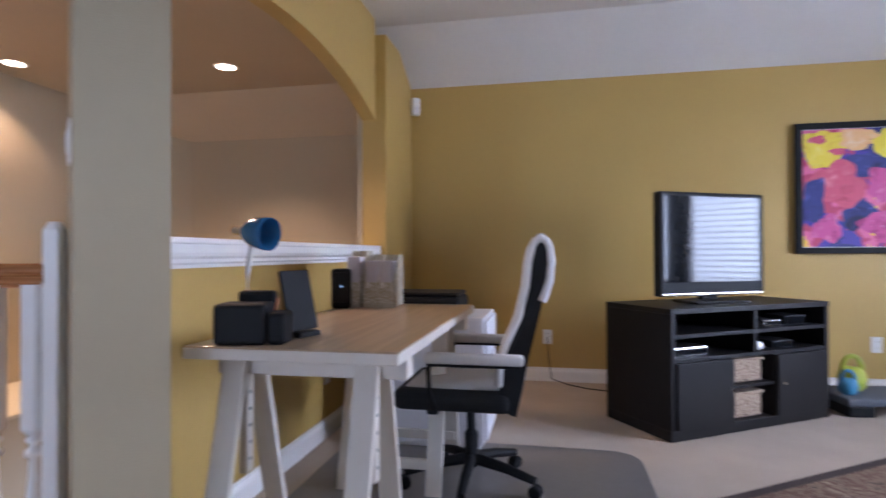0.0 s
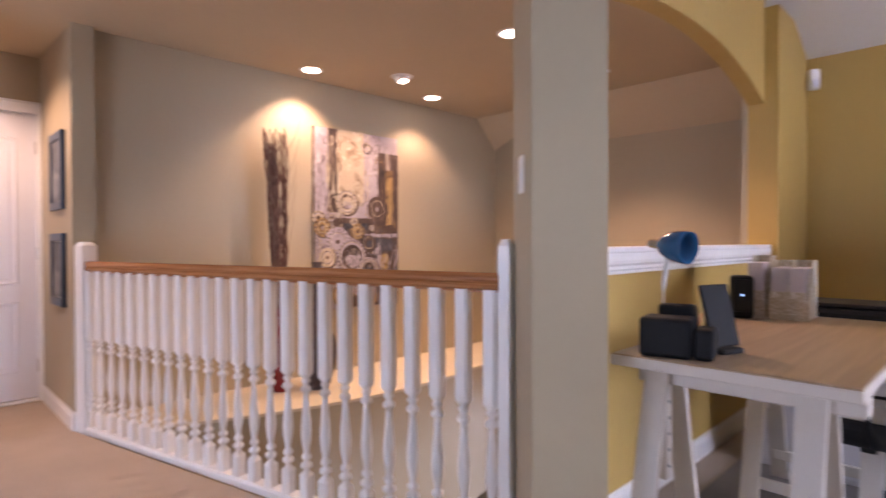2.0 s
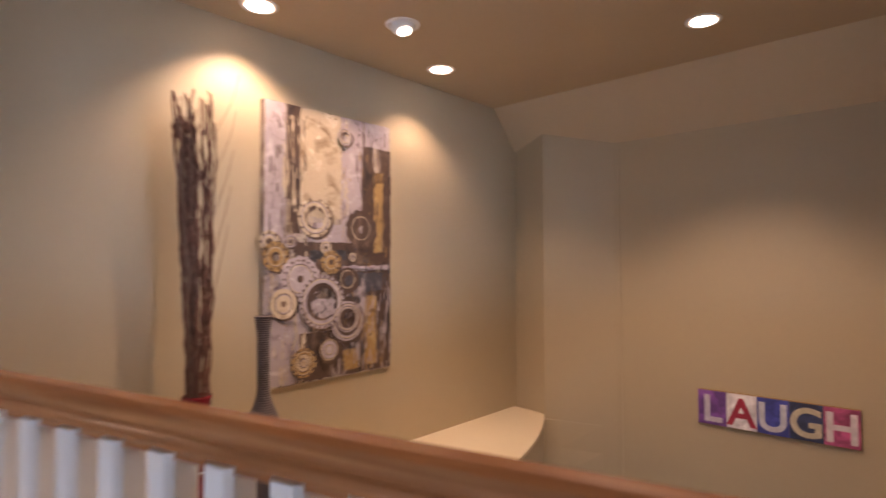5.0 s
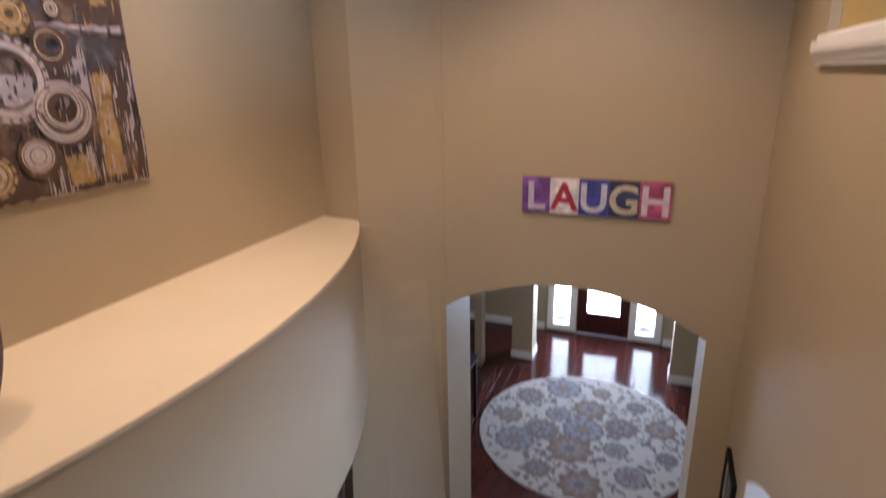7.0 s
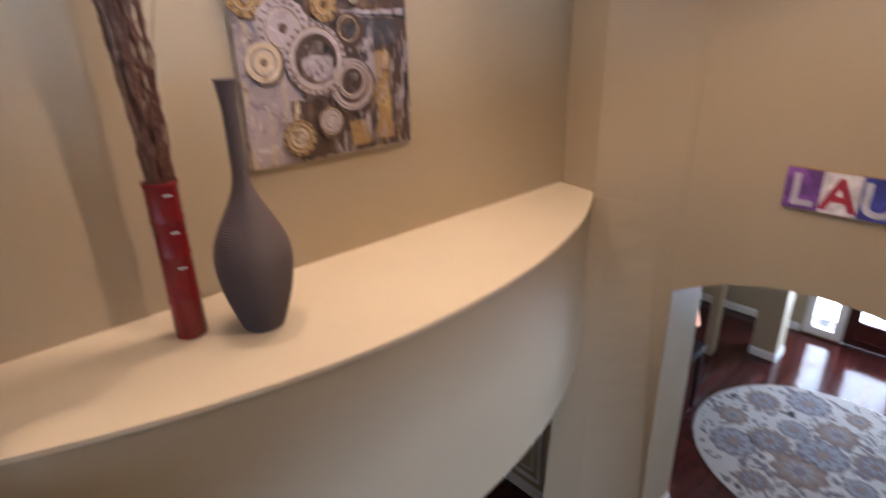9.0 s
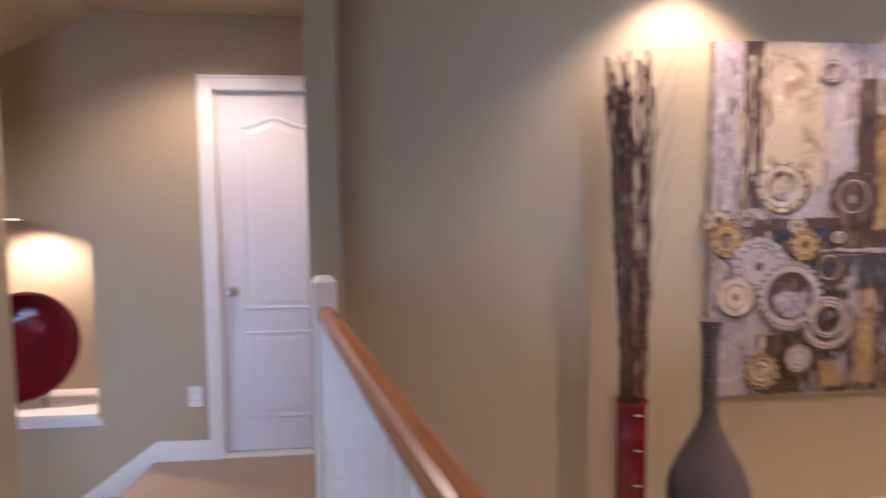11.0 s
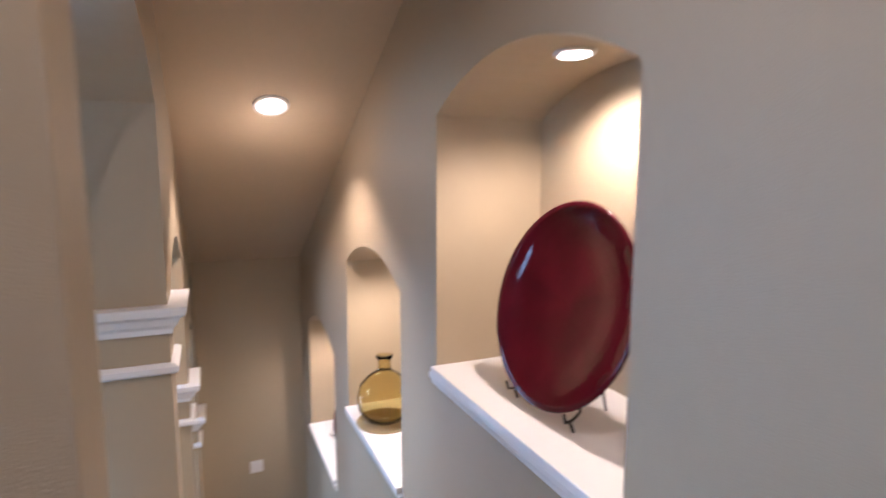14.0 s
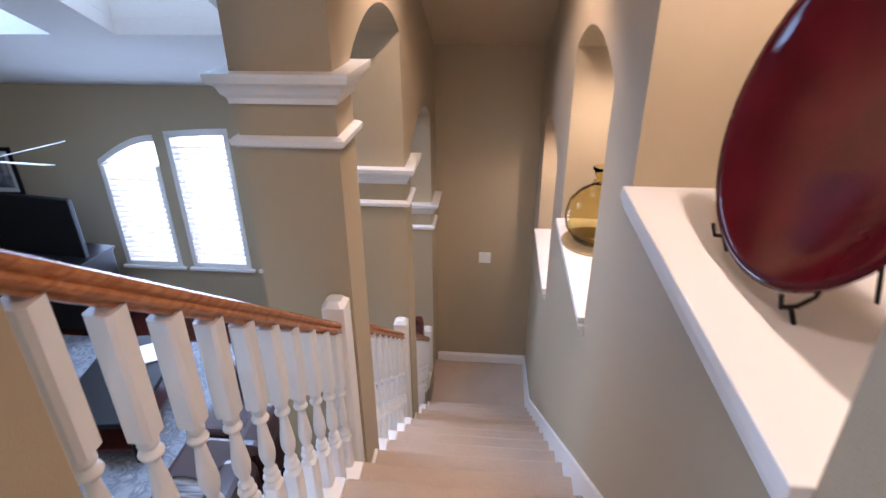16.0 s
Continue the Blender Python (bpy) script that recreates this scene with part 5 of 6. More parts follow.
part("plinth", box(-0.34, 0.34, -0.23, 0.23, 0, 0.03), DOORW, cab)
prn = thing("printer", pose(-0.62, 3.7, 0.70), "low black printer on the white cabinet", "printer")
part("body", box(-0.22, 0.22, -0.17, 0.17, 0, 0.10, 0.02), BLACK, prn)
part("lid", box(-0.21, 0.21, -0.15, 0.16, 0.10, 0.125, 0.01), BLACKWOOD, prn)

# ---- office chair ----
LEATHER = mat("white_leather", (0.72, 0.68, 0.65), 0.45, bump=0.1, bump_scale=120)
MESHB = mat("black_chair_fabric", (0.012, 0.012, 0.014), 0.9, amount=0.3, grain=200, bump=0.3)
ch = thing("office_chair", pose(-0.26, 3.03, 0.005, 0, 0, 0), "high-back office chair in black and white with armrests", "chair")
part("gas_lift", lathe([(0.03, 0.09), (0.03, 0.24), (0.02, 0.25), (0.02, 0.36)], 20), BLACK, ch)
part("tilt_box", box(-0.10, 0.10, -0.07, 0.07, 0.345, 0.39, 0.012), BLACK, ch)
for k in range(5):
    a = 2 * math.pi * k / 5 - 0.5 * math.pi
    arm = part("base_arm", tube([(0.02 * math.cos(a), 0.02 * math.sin(a), 0.125), (0.17 * math.cos(a), 0.17 * math.sin(a), 0.105), (0.30 * math.cos(a), 0.30 * math.sin(a), 0.075)], 0.026, 10, 0.017), BLACK, ch)
    cs = part("caster", lathe([(0.026, -0.022), (0.029, -0.018), (0.029, 0.018), (0.026, 0.022)], 18), BLACK, ch)
    cs.matrix_basis = pose(0.30 * math.cos(a), 0.30 * math.sin(a), 0.031, 90, 0, math.degrees(a))
seat = box(-0.30, 0.20, -0.25, 0.25, 0.385, 0.475, 0.04, seg=4)
for v in seat.verts:
    if v.co.z > 0.43 and abs(v.co.y) < 0.2:
        v.co.z -= 0.03
part("seat", seat, MESHB, ch)
cushion = box(-0.27, 0.17, -0.205, 0.205, 0.43, 0.495, 0.03, seg=4)
for v in cushion.verts:
    v.co.z += 0.05 * max(0, (v.co.x + 0.02) / 0.2) ** 2 - 0.02 * max(0, (-v.co.x - 0.18) / 0.09)
part("seat_cushion", cushion, LEATHER, ch, "cream leather seat pad", True)
FRONT_EDGE = [(0.160, 0.40), (0.145, 0.50), (0.150, 0.60), (0.178, 0.68), (0.225, 0.78), (0.254, 0.90), (0.264, 1.00), (0.278, 1.06)]
BACK_EDGE = [(0.348, 1.06), (0.356, 1.00), (0.348, 0.92), (0.320, 0.84), (0.284, 0.69), (0.250, 0.56), (0.215, 0.38)]
HEAD = [(0.292, 1.085), (0.314, 1.095), (0.336, 1.085)]


def back_width(z):
    return 0.235 - 0.07 * max(0.0, min(1.0, (z - 0.62) / 0.45)) ** 1.4


shell = prism(FRONT_EDGE + HEAD + BACK_EDGE, 0.47, Matrix.Translation((0, 0.235, 0)) @ ACROSS_Y)
for v in shell.verts:
    v.co.y = math.copysign(back_width(v.co.z), v.co.y)
bmesh.ops.bevel(shell, geom=[e for e in shell.edges if e.calc_face_angle(0) > 0.9], offset=0.014, segments=3, affect="EDGES", profile=0.5)
part("backrest", shell, MESHB, ch)
pad = prism([(x - 0.022, z) for x, z in FRONT_EDGE[1:]] + [(x + 0.004, z) for x, z in FRONT_EDGE[1:]][::-1], 0.40, Matrix.Translation((0, 0.20, 0)) @ ACROSS_Y)
for v in pad.verts:
    v.co.y = math.copysign(back_width(v.co.z) - 0.018, v.co.y)
part("back_cushion", pad, LEATHER, ch, "cream leather back pad", True)
for s in (-1, 1):
    rim = FRONT_EDGE[1:] + HEAD + BACK_EDGE[:4]
    part("white_piping", tube([(x, s * (back_width(z) - 0.004), z) for x, z in rim], 0.017, 10), LEATHER, ch)
part("head_cap", tube([(0.314, -0.165, 1.094), (0.314, -0.08, 1.098), (0.314, 0.08, 1.098), (0.314, 0.165, 1.094)], 0.022, 10), LEATHER, ch)
for s in (-1, 1):
    pad = box(-0.15, 0.25, s * 0.275 - 0.026, s * 0.275 + 0.026, 0.592, 0.636, 0.016, seg=3)
    arm = part("armrest", pad, LEATHER, ch, "white padded armrest", True)
    part("arm_plate", box(-0.14, 0.24, s * 0.275 - 0.02, s * 0.275 + 0.02, 0.582, 0.5935, 0.004), BLACK, ch)
    part("arm_bracket", tube([(-0.12, s * 0.275, 0.592), (-0.135, s * 0.275, 0.57), (-0.13, s * 0.27, 0.47), (-0.11, s * 0.25, 0.40)], 0.011, 8), BLACK, ch)
part("tilt_lever", box(-0.17, -0.12, -0.16, -0.10, 0.35, 0.385, 0.008), BLACK, ch)

mat_ = thing("chair_mat", pose(0, 0, 0), "grey translucent plastic chair mat on the carpet", "floor mat")
cx = []
for (x, y), a0 in (((0.38, 3.45), 0), ((-0.86, 3.45), 90), ((-0.86, 2.35), 180), ((0.38, 2.35), 270)):
    for k in range(7):
        a = radians(a0 + 15 * k)
        cx.append((x + 0.15 * math.cos(a), y + 0.15 * math.sin(a)))
part("sheet", prism(cx, 0.004, Matrix.Translation((0, 0, 0.001))), mat("grey_vinyl", (0.20, 0.175, 0.16), 0.35, amount=0.1), mat_)

# ---- loft: television and stand ----
TVM = pose(0.732, 3.788, 0, 0, 0, 33.2)
st = thing("television_stand", TVM, "black-brown media unit with open shelves and two doors", "media unit")
W, D, HT = 1.28, 0.55, 0.73
part("top_panel", box(-0.004, W + 0.004, -0.004, D, HT - 0.03, HT, 0.003), BLACKWOOD, st)
part("base_panel", box(0, W, 0.004, D, 0.0, 0.06, 0.003), BLACKWOOD, st)
for x in (0, W - 0.03):
    part("side_panel", box(x, x + 0.03, 0, D, 0.06, HT - 0.03, 0.002), BLACKWOOD, st)
part("back_panel", box(0.03, W - 0.03, D - 0.02, D - 0.004, 0.06, HT - 0.03), BLACKWOOD, st)
for z in (0.43, 0.565):
    part("shelf", box(0.03, W - 0.03, 0.006, D - 0.02, z, z + 0.022, 0.002), BLACKWOOD, st)
part("divider", box(0.64, 0.662, 0.008, D - 0.02, 0.452, HT - 0.03), BLACKWOOD, st)
for x in (0.44, 0.80):
    part("divider", box(x, x + 0.022, 0.008, D - 0.02, 0.06, 0.43), BLACKWOOD, st)
part("shelf", box(0.462, 0.80, 0.01, D - 0.02, 0.25, 0.268), BLACKWOOD, st)
for x0, x1, kx in ((0.032, 0.452, 0.42), (0.812, W - 0.032, 0.84)):
    dr = part("door", box(x0, x1, -0.014, 0.004, 0.065, 0.428, 0.002), BLACKWOOD, st)
    part("pull", lathe([(0.006, 0), (0.006, 0.012), (0.010, 0.016), (0.008, 0.022)], 14), METAL, dr, "small metal pull").matrix_basis = pose(kx, -0.014, 0.26, 90, 0, 0)
WICK = blots("woven_rattan", [(0.10, 0.06, 0.04), (0.32, 0.22, 0.15), (0.42, 0.32, 0.24)], 45, 0.9, (1, 1, 3), 2)
for z, h in ((0.268, 0.14), (0.06, 0.15)):
    bk = thing("wicker_basket", TVM @ Matrix.Translation((0.63, 0.18, z)), "square brown woven basket in the media unit", "basket", "baskets in the media unit")
    part("body", box(-0.12, 0.12, -0.13, 0.13, 0.0, h, 0.012), WICK, bk)
    part("rim", sweep([(-0.005, 0), (0.008, 0), (0.008, 0.014), (-0.005, 0.014)], [(-0.12, -0.13, h - 0.01), (-0.12, 0.13, h - 0.01), (0.12, 0.13, h - 0.01), (0.12, -0.13, h - 0.01), (-0.12, -0.13, h - 0.01)][::-1]), WICK, bk)
for nm, x, z, sx, sz, c in (("media_player", 0.20, 0.452, 0.13, 0.05, METAL), ("media_player", 0.95, 0.452, 0.09, 0.045, BLACK), ("media_player", 0.86, 0.587, 0.07, 0.04, METAL), ("media_player", 1.06, 0.587, 0.09, 0.06, BLACK)):
    mp = thing(nm, TVM @ Matrix.Translation((x, 0.14, z)), "small media player on a shelf", "electronics", "players in the media unit")
    part("case", box(-sx, sx, -0.08, 0.08, 0, sz, 0.006), c, mp)
    part("front_panel", box(-sx + 0.01, sx - 0.01, -0.084, -0.079, 0.008, sz - 0.008, 0.002), GLASSY, mp)
cup = thing("white_gadget", TVM @ Matrix.Translation((0.74, 0.08, 0.452)), "small rounded white gadget on a shelf", "electronics")
part("body", lathe([(0.03, 0), (0.04, 0.01), (0.042, 0.03), (0.03, 0.045), (0.008, 0.05)], 24), WHITE, cup, smooth=True)
tv = thing("television", TVM @ Matrix.Translation((0.55, 0.24, HT)) @ pose(0, 0, 0, 0, 0, -4), "black flat television reflecting a window", "television")
part("foot", box(-0.20, 0.20, -0.11, 0.11, 0, 0.018, 0.008), BLACK, tv)
part("neck", box(-0.06, 0.06, 0.0, 0.05, 0.018, 0.10, 0.006), BLACK, tv)
part("bezel", box(-0.40, 0.40, -0.03, 0.035, 0.045, 0.68, 0.012), BLACK, tv)
part("screen", box(-0.375, 0.375, -0.0335, -0.029, 0.13, 0.655, 0.001), GLASSY, tv, "glossy dark screen")
part("trim_bar", box(-0.39, 0.39, -0.036, -0.028, 0.052, 0.066, 0.003), METAL, tv)
cab2 = thing("power_cable", pose(0, 0, 0), "black cable lying on the carpet by the wall", "cable")
part("cord", tube([(0.05, YN - 0.02, 0.36), (0.06, YN - 0.04, 0.2), (0.08, YN - 0.05, 0.03), (0.2, YN - 0.12, 0.006), (0.35, 4.95, 0.006), (0.5, 4.9, 0.006), (0.65, 4.75, 0.006)], 0.004, 6), BLACK, cab2)

POP = blots("abstract_pop_paint", [(0.02, 0.02, 0.16), (0.06, 0.03, 0.30), (0.55, 0.05, 0.12), (0.75, 0.14, 0.28), (0.85, 0.50, 0.05), (0.85, 0.62, 0.06)], 4.2, 0.5, (1, 1, 0.8), 5)
next(n for n in POP.node_tree.nodes if n.type == "VALTORGB").color_ramp.interpolation = "CONSTANT"
abstract = framed_picture("abstract_painting", pose(2.43, YN, 1.515), 1.10, 0.97, 0.045, BLACK, POP, "black framed bright abstract painting on the yellow wall", 0.004, 0.045)

PAINTS = {
    "yellow": worn_paint("yellow_oil_paint", (0.62, 0.36, 0.02), (0.80, 0.62, 0.05), (0.86, 0.72, 0.16), 9),
    "rose": worn_paint("rose_oil_paint", (0.40, 0.03, 0.06), (0.66, 0.10, 0.16), (0.80, 0.26, 0.30), 8),
    "peach": worn_paint("peach_oil_paint", (0.70, 0.22, 0.10), (0.82, 0.46, 0.20), (0.85, 0.60, 0.35), 9),
    "navy": worn_paint("navy_oil_paint", (0.012, 0.012, 0.06), (0.03, 0.035, 0.18), (0.10, 0.10, 0.36), 8),
    "magenta": worn_paint("magenta_oil_paint", (0.38, 0.03, 0.14), (0.62, 0.09, 0.26), (0.78, 0.25, 0.42), 8),
}


def paint_blob(x, z, w, h, colour, level, wobble):
    """A rounded patch of thick paint on the abstract canvas."""
    pts = []
    for k in range(40):
        a = 2 * math.pi * k / 40
        f = 1 + 0.16 * math.sin(3 * a + wobble) + 0.09 * math.sin(5 * a + 2 * wobble) + 0.05 * math.sin(9 * a)
        pts.append((max(-0.495, min(0.495, x + w * f * math.cos(a))), max(-0.43, min(0.43, z + h * f * math.sin(a)))))
    part("paint_patch", prism(pts, 0.0015, Matrix.Translation((0, -0.0256 - 0.0016 * level, 0)) @ ACROSS_Y), PAINTS[colour], abstract)


for k, (x, z, w, h, colour) in enumerate(((-0.36, 0.30, 0.17, 0.14, "yellow"), (-0.12, 0.36, 0.14, 0.08, "peach"), (0.12, 0.33, 0.16, 0.11, "yellow"), (-0.28, 0.02, 0.20, 0.16, "rose"), (-0.43, -0.08, 0.08, 0.16, "navy"), (-0.05, 0.17, 0.16, 0.09, "navy"), (0.05, 0.02, 0.13, 0.12, "magenta"), (-0.12, -0.20, 0.12, 0.12, "navy"), (-0.34, -0.30, 0.10, 0.10, "magenta"), (0.06, -0.28, 0.17, 0.12, "magenta"), (0.30, 0.0, 0.16, 0.22, "navy"), (0.32, -0.28, 0.14, 0.12, "peach"), (-0.30, 0.05, 0.10, 0.07, "magenta"), (-0.40, 0.36, 0.06, 0.03, "rose"), (-0.27, 0.27, 0.05, 0.025, "rose"))):
    paint_blob(x, z, w, h, colour, k % 5, 1.3 * k)

plat = thing("step_platform", pose(2.25, 4.72, 0, 0, 0, 8), "low grey exercise step on the carpet", "exercise step")
part("deck", box(-0.38, 0.38, -0.20, 0.20, 0.07, 0.12, 0.015), mat("grey_rubber", (0.09, 0.10, 0.12), 0.8, amount=0.2, grain=120), plat)
for x in (-0.28, 0.28):
    part("foot", box(x - 0.08, x + 0.08, -0.18, 0.18, 0, 0.07, 0.012), BLACK, plat)


def kettlebell(m, r, colour, label):
    kb = thing("kettlebell", m, label, "kettlebell", "kettlebells")
    c = mat("vinyl_" + label.split()[0], colour, 0.4)
    part("bell", lathe([(r * 0.6, 0.0), (r * 0.9, r * 0.35), (r, r * 0.9), (r * 0.85, r * 1.45), (r * 0.4, r * 1.8)], 28), c, kb, smooth=True)
    part("handle", tube([(r * 0.62 * math.cos(a) * 1.1, 0, r * 1.5 + r * 1.15 * math.sin(a)) for a in [math.pi * (k / 12) for k in range(13)]], r * 0.19, 10), c, kb)


kettlebell(pose(2.06, 4.76, 0.12), 0.085, (0.42, 0.46, 0.05), "lime green kettlebell on the step")
kettlebell(pose(1.97, 4.62, 0.12), 0.058, (0.03, 0.22, 0.38), "turquoise small kettlebell on the step")
rug2 = thing("loft_rug", pose(0.80, 3.09, 0, 0, 0, 34.4), "brown patterned area rug on the carpet", "rug")
part("rug_field", box(-0.6, 1.9, -1.9, 0.0, 0.001, 0.012, 0.004), blots("brown_rug_pattern", [(0.06, 0.035, 0.02), (0.25, 0.16, 0.10), (0.12, 0.05, 0.03), (0.36, 0.26, 0.17)], 16, 0.95, (1, 1, 1), 3), rug2)
part("border", sweep([(0, 0), (0.05, 0), (0.05, 0.002), (0, 0.002)], [(1.85, -0.05, 0.0125), (-0.55, -0.05, 0.0125)]), mat("dark_rug_border", (0.05, 0.03, 0.025), 0.95), rug2)


# ---- foyer ----
fd = thing("front_door", pose(-2.465, FD + 0.06, G), "dark red wooden front door with a glazed light", "door", kind="structure")
CHERRY = wood("dark_red_door_wood", (0.045, 0.008, 0.006), (0.10, 0.02, 0.014), 0.3, "Z")
dw = 0.363
fr = bmesh.new()
for x0, x1, z0, z1 in ((-dw, -dw + 0.13, 0.01, 2.06), (dw - 0.13, dw, 0.01, 2.06), (-dw + 0.13, dw - 0.13, 0.01, 0.10), (-dw + 0.13, dw - 0.13, 0.26, 0.34), (-dw + 0.13, dw - 0.13, 1.90, 2.06)):
    box(x0, x1, -0.022, 0.022, z0, z1, 0.003, fr)
part("door_leaf", fr, CHERRY, fd)
part("panel", box(-dw + 0.13, dw - 0.13, -0.010, 0.010, 0.10, 0.26), CHERRY, fd)
CLEAR = bpy.data.materials.new("frosted_glass")
CLEAR.use_nodes = True
cb = CLEAR.node_tree.nodes["Principled BSDF"]
cb.inputs["Transmission Weight"].default_value, cb.inputs["Roughness"].default_value, cb.inputs["IOR"].default_value = 1.0, 0.15, 1.2
pn = part("pane", box(-dw + 0.13, dw - 0.13, -0.004, 0.004, 0.34, 1.90), CLEAR, fd)
pn.visible_shadow = False
for i, (x0, x1) in enumerate(((-3.23, -2.87), (-2.056, -1.688))):
    sl = thing(f"window_{i + 6}", pose((x0 + x1) / 2, FD + 0.05, G + 0.09), "narrow leaded sidelight beside the front door", "window", kind="structure")
    w = (x1 - x0) / 2
    fr = bmesh.new()
    for a in ((-w - 0.035, -w + 0.06, -0.06, 2.02), (w - 0.06, w + 0.035, -0.06, 2.02), (-w + 0.06, w - 0.06, -0.06, 0.04), (-w + 0.06, w - 0.06, 1.91, 2.02)):
        box(a[0], a[1], -0.075, 0.03, a[2], a[3], 0.004, fr)
    part("window_frame", fr, WHITE, sl)
    g = part("pane", box(-w + 0.06, w - 0.06, -0.003, 0.003, 0.04, 1.91), CLEAR, sl)
    g.visible_shadow = False
    for zz in (0.35, 0.66, 0.97, 1.28, 1.59):
        part("muntin", box(-w + 0.06, w - 0.06, -0.012, -0.004, zz - 0.006, zz + 0.006), WHITE, sl)

rg = thing("round_rug", pose(-2.38, 7.22, G), "round cream rug with grey floral medallions", "rug")
part("rug_field", lathe([(1.12, 0.001), (1.13, 0.006), (1.12, 0.013), (0.5, 0.014)], 96), mat("cream_wool", (0.31, 0.27, 0.235), 0.95, amount=0.2, grain=150, bump=0.6, bump_scale=300), rg)
PETAL = [mat("grey_wool", (0.11, 0.085, 0.085), 0.95, amount=0.25, grain=120), mat("taupe_wool", (0.16, 0.105, 0.075), 0.95, amount=0.25, grain=120), mat("blue_grey_wool", (0.17, 0.155, 0.16), 0.95, amount=0.25, grain=120), mat("brown_wool", (0.125, 0.08, 0.06), 0.95, amount=0.25, grain=120)]
rng = random.Random(11)
spots = []
for r_, n_ in ((0.0, 1), (0.42, 6), (0.84, 11)):
    for k in range(n_):
        a = 2 * math.pi * k / n_ + r_
        spots.append((r_ * math.cos(a) + rng.uniform(-0.05, 0.05), r_ * math.sin(a) + rng.uniform(-0.05, 0.05), rng.uniform(0.11, 0.23)))
for k, (x, y, r) in enumerate(spots):
    n = 72
    lobes = (10, 12, 9)[k % 3]
    wave = 0.10 if k % 3 else 0.05

    def flower(rad, amp, z0, turn=0.0, count=lobes):
        return prism([(rad * (1 + amp * math.cos(count * a + turn)) * math.cos(a), rad * (1 + amp * math.cos(count * a + turn)) * math.sin(a)) for a in [2 * math.pi * j / n for j in range(n)]], 0.0012, Matrix.Translation((x, y, z0)))
    med = part("medallion", flower(r, wave, 0.0142), PETAL[(0, 1, 3)[k % 3]], rg)
    part("petal_ring", flower(r * 0.80, 0.16, 0.0150, 1.5), PETAL[(2, 0, 1)[k % 3]], med)
    part("star", flower(r * 0.44, 0.42, 0.0158, 0.4, 8), PETAL[(0, 2, 2)[k % 3]], med)
    part("centre", flower(r * 0.26, 0.08, 0.0166), PETAL[(1, 3, 0)[k % 3]], med)
for k in range(16):
    a, rr = rng.uniform(0, 6.28), rng.uniform(0.2, 1.0)
    px, py, turn, pts = rr * math.cos(a), rr * math.sin(a), rng.uniform(0, 6.28), []
    for j in range(12):
        if math.hypot(px, py) < 1.08:
            pts.append((px, py, 0.0138))
        px, py, turn = px + 0.035 * math.cos(turn), py + 0.035 * math.sin(turn), turn + 0.22
    if len(pts) > 3:
        part("vine", tube(pts, 0.004, 5), PETAL[0], rg)
b = bmesh.new()
for k in range(600):
    a, rr = rng.uniform(0, 6.28), 1.08 * math.sqrt(rng.random())
    x, y = rr * math.cos(a), rr * math.sin(a)
    if min(math.hypot(x - sx, y - sy) - sr for sx, sy, sr in spots) < 0.02:
        continue
    s = rng.uniform(0.022, 0.048)
    f = rng.choice((0.35, 0.5, 0.8))
    merge(b, prism([(-s, 0), (-s * 0.3, -s * f), (s * 0.6, -s * f * 0.7), (s, 0), (s * 0.4, s * f * 0.9), (-s * 0.4, s * f)], 0.002, pose(x, y, 0.0142, 0, 0, rng.uniform(0, 360))))
lv = part("leaf_pattern", b, PETAL[0], rg)
lv["kind"] = "stuff"

ct = thing("console_table", pose(-3.72, 6.65, G, 0, 0, 90), "narrow dark console table in the foyer", "table")
part("tabletop", box(-0.5, 0.5, -0.18, 0.18, 0.72, 0.76, 0.006), BLACKWOOD, ct)
for x in (-0.45, 0.45):
    for y in (-0.14, 0.14):
        part("leg", box(x - 0.022, x + 0.022, y - 0.022, y + 0.022, 0, 0.72, 0.004), BLACKWOOD, ct)
tl = thing("table_lamp", pose(-3.72, 6.95, G + 0.76), "table lamp with a glowing terracotta shade", "lamp")
part("base", lathe([(0.06, 0), (0.065, 0.02), (0.03, 0.05), (0.05, 0.14), (0.02, 0.22), (0.012, 0.3)], 24), RED, tl, smooth=True)
part("shade", lathe([(0.13, 0.28), (0.09, 0.48), (0.087, 0.48), (0.127, 0.28)], 28), glow("lit_shade", (0.9, 0.42, 0.25), 0.9), tl, "glowing shade")
part("bulb", lathe([(0.02, 0.36), (0.03, 0.40), (0.02, 0.44)], 12), BULB, tl)
urn = thing("floor_urn", pose(-3.55, 6.15, G), "dark patterned urn on the foyer floor", "urn")
part("body", lathe([(0.08, 0), (0.13, 0.1), (0.15, 0.2), (0.1, 0.32), (0.06, 0.38), (0.08, 0.42)], 28), blots("urn_glaze", [(0.03, 0.02, 0.02), (0.25, 0.16, 0.1)], 14, 0.4), urn, smooth=True)
bench = thing("dark_console", pose(-1.535, 4.90, G), "dark wooden chest by the arch", "chest")
part("body", box(-0.2, 0.2, -0.25, 0.25, 0.05, 0.42, 0.008), CHERRY, bench)
part("lid", box(-0.22, 0.22, -0.27, 0.27, 0.42, 0.455, 0.008), CHERRY, bench)
part("plinth", box(-0.19, 0.19, -0.24, 0.24, 0, 0.05), CHERRY, bench)
fp = framed_picture("framed_picture", pose(XH0 - 0.04, 4.85, -1.35, 0, 0, -90), 0.35, 0.45, 0.03, BLACK, GREY_PRINT, "black framed print low on the void wall")

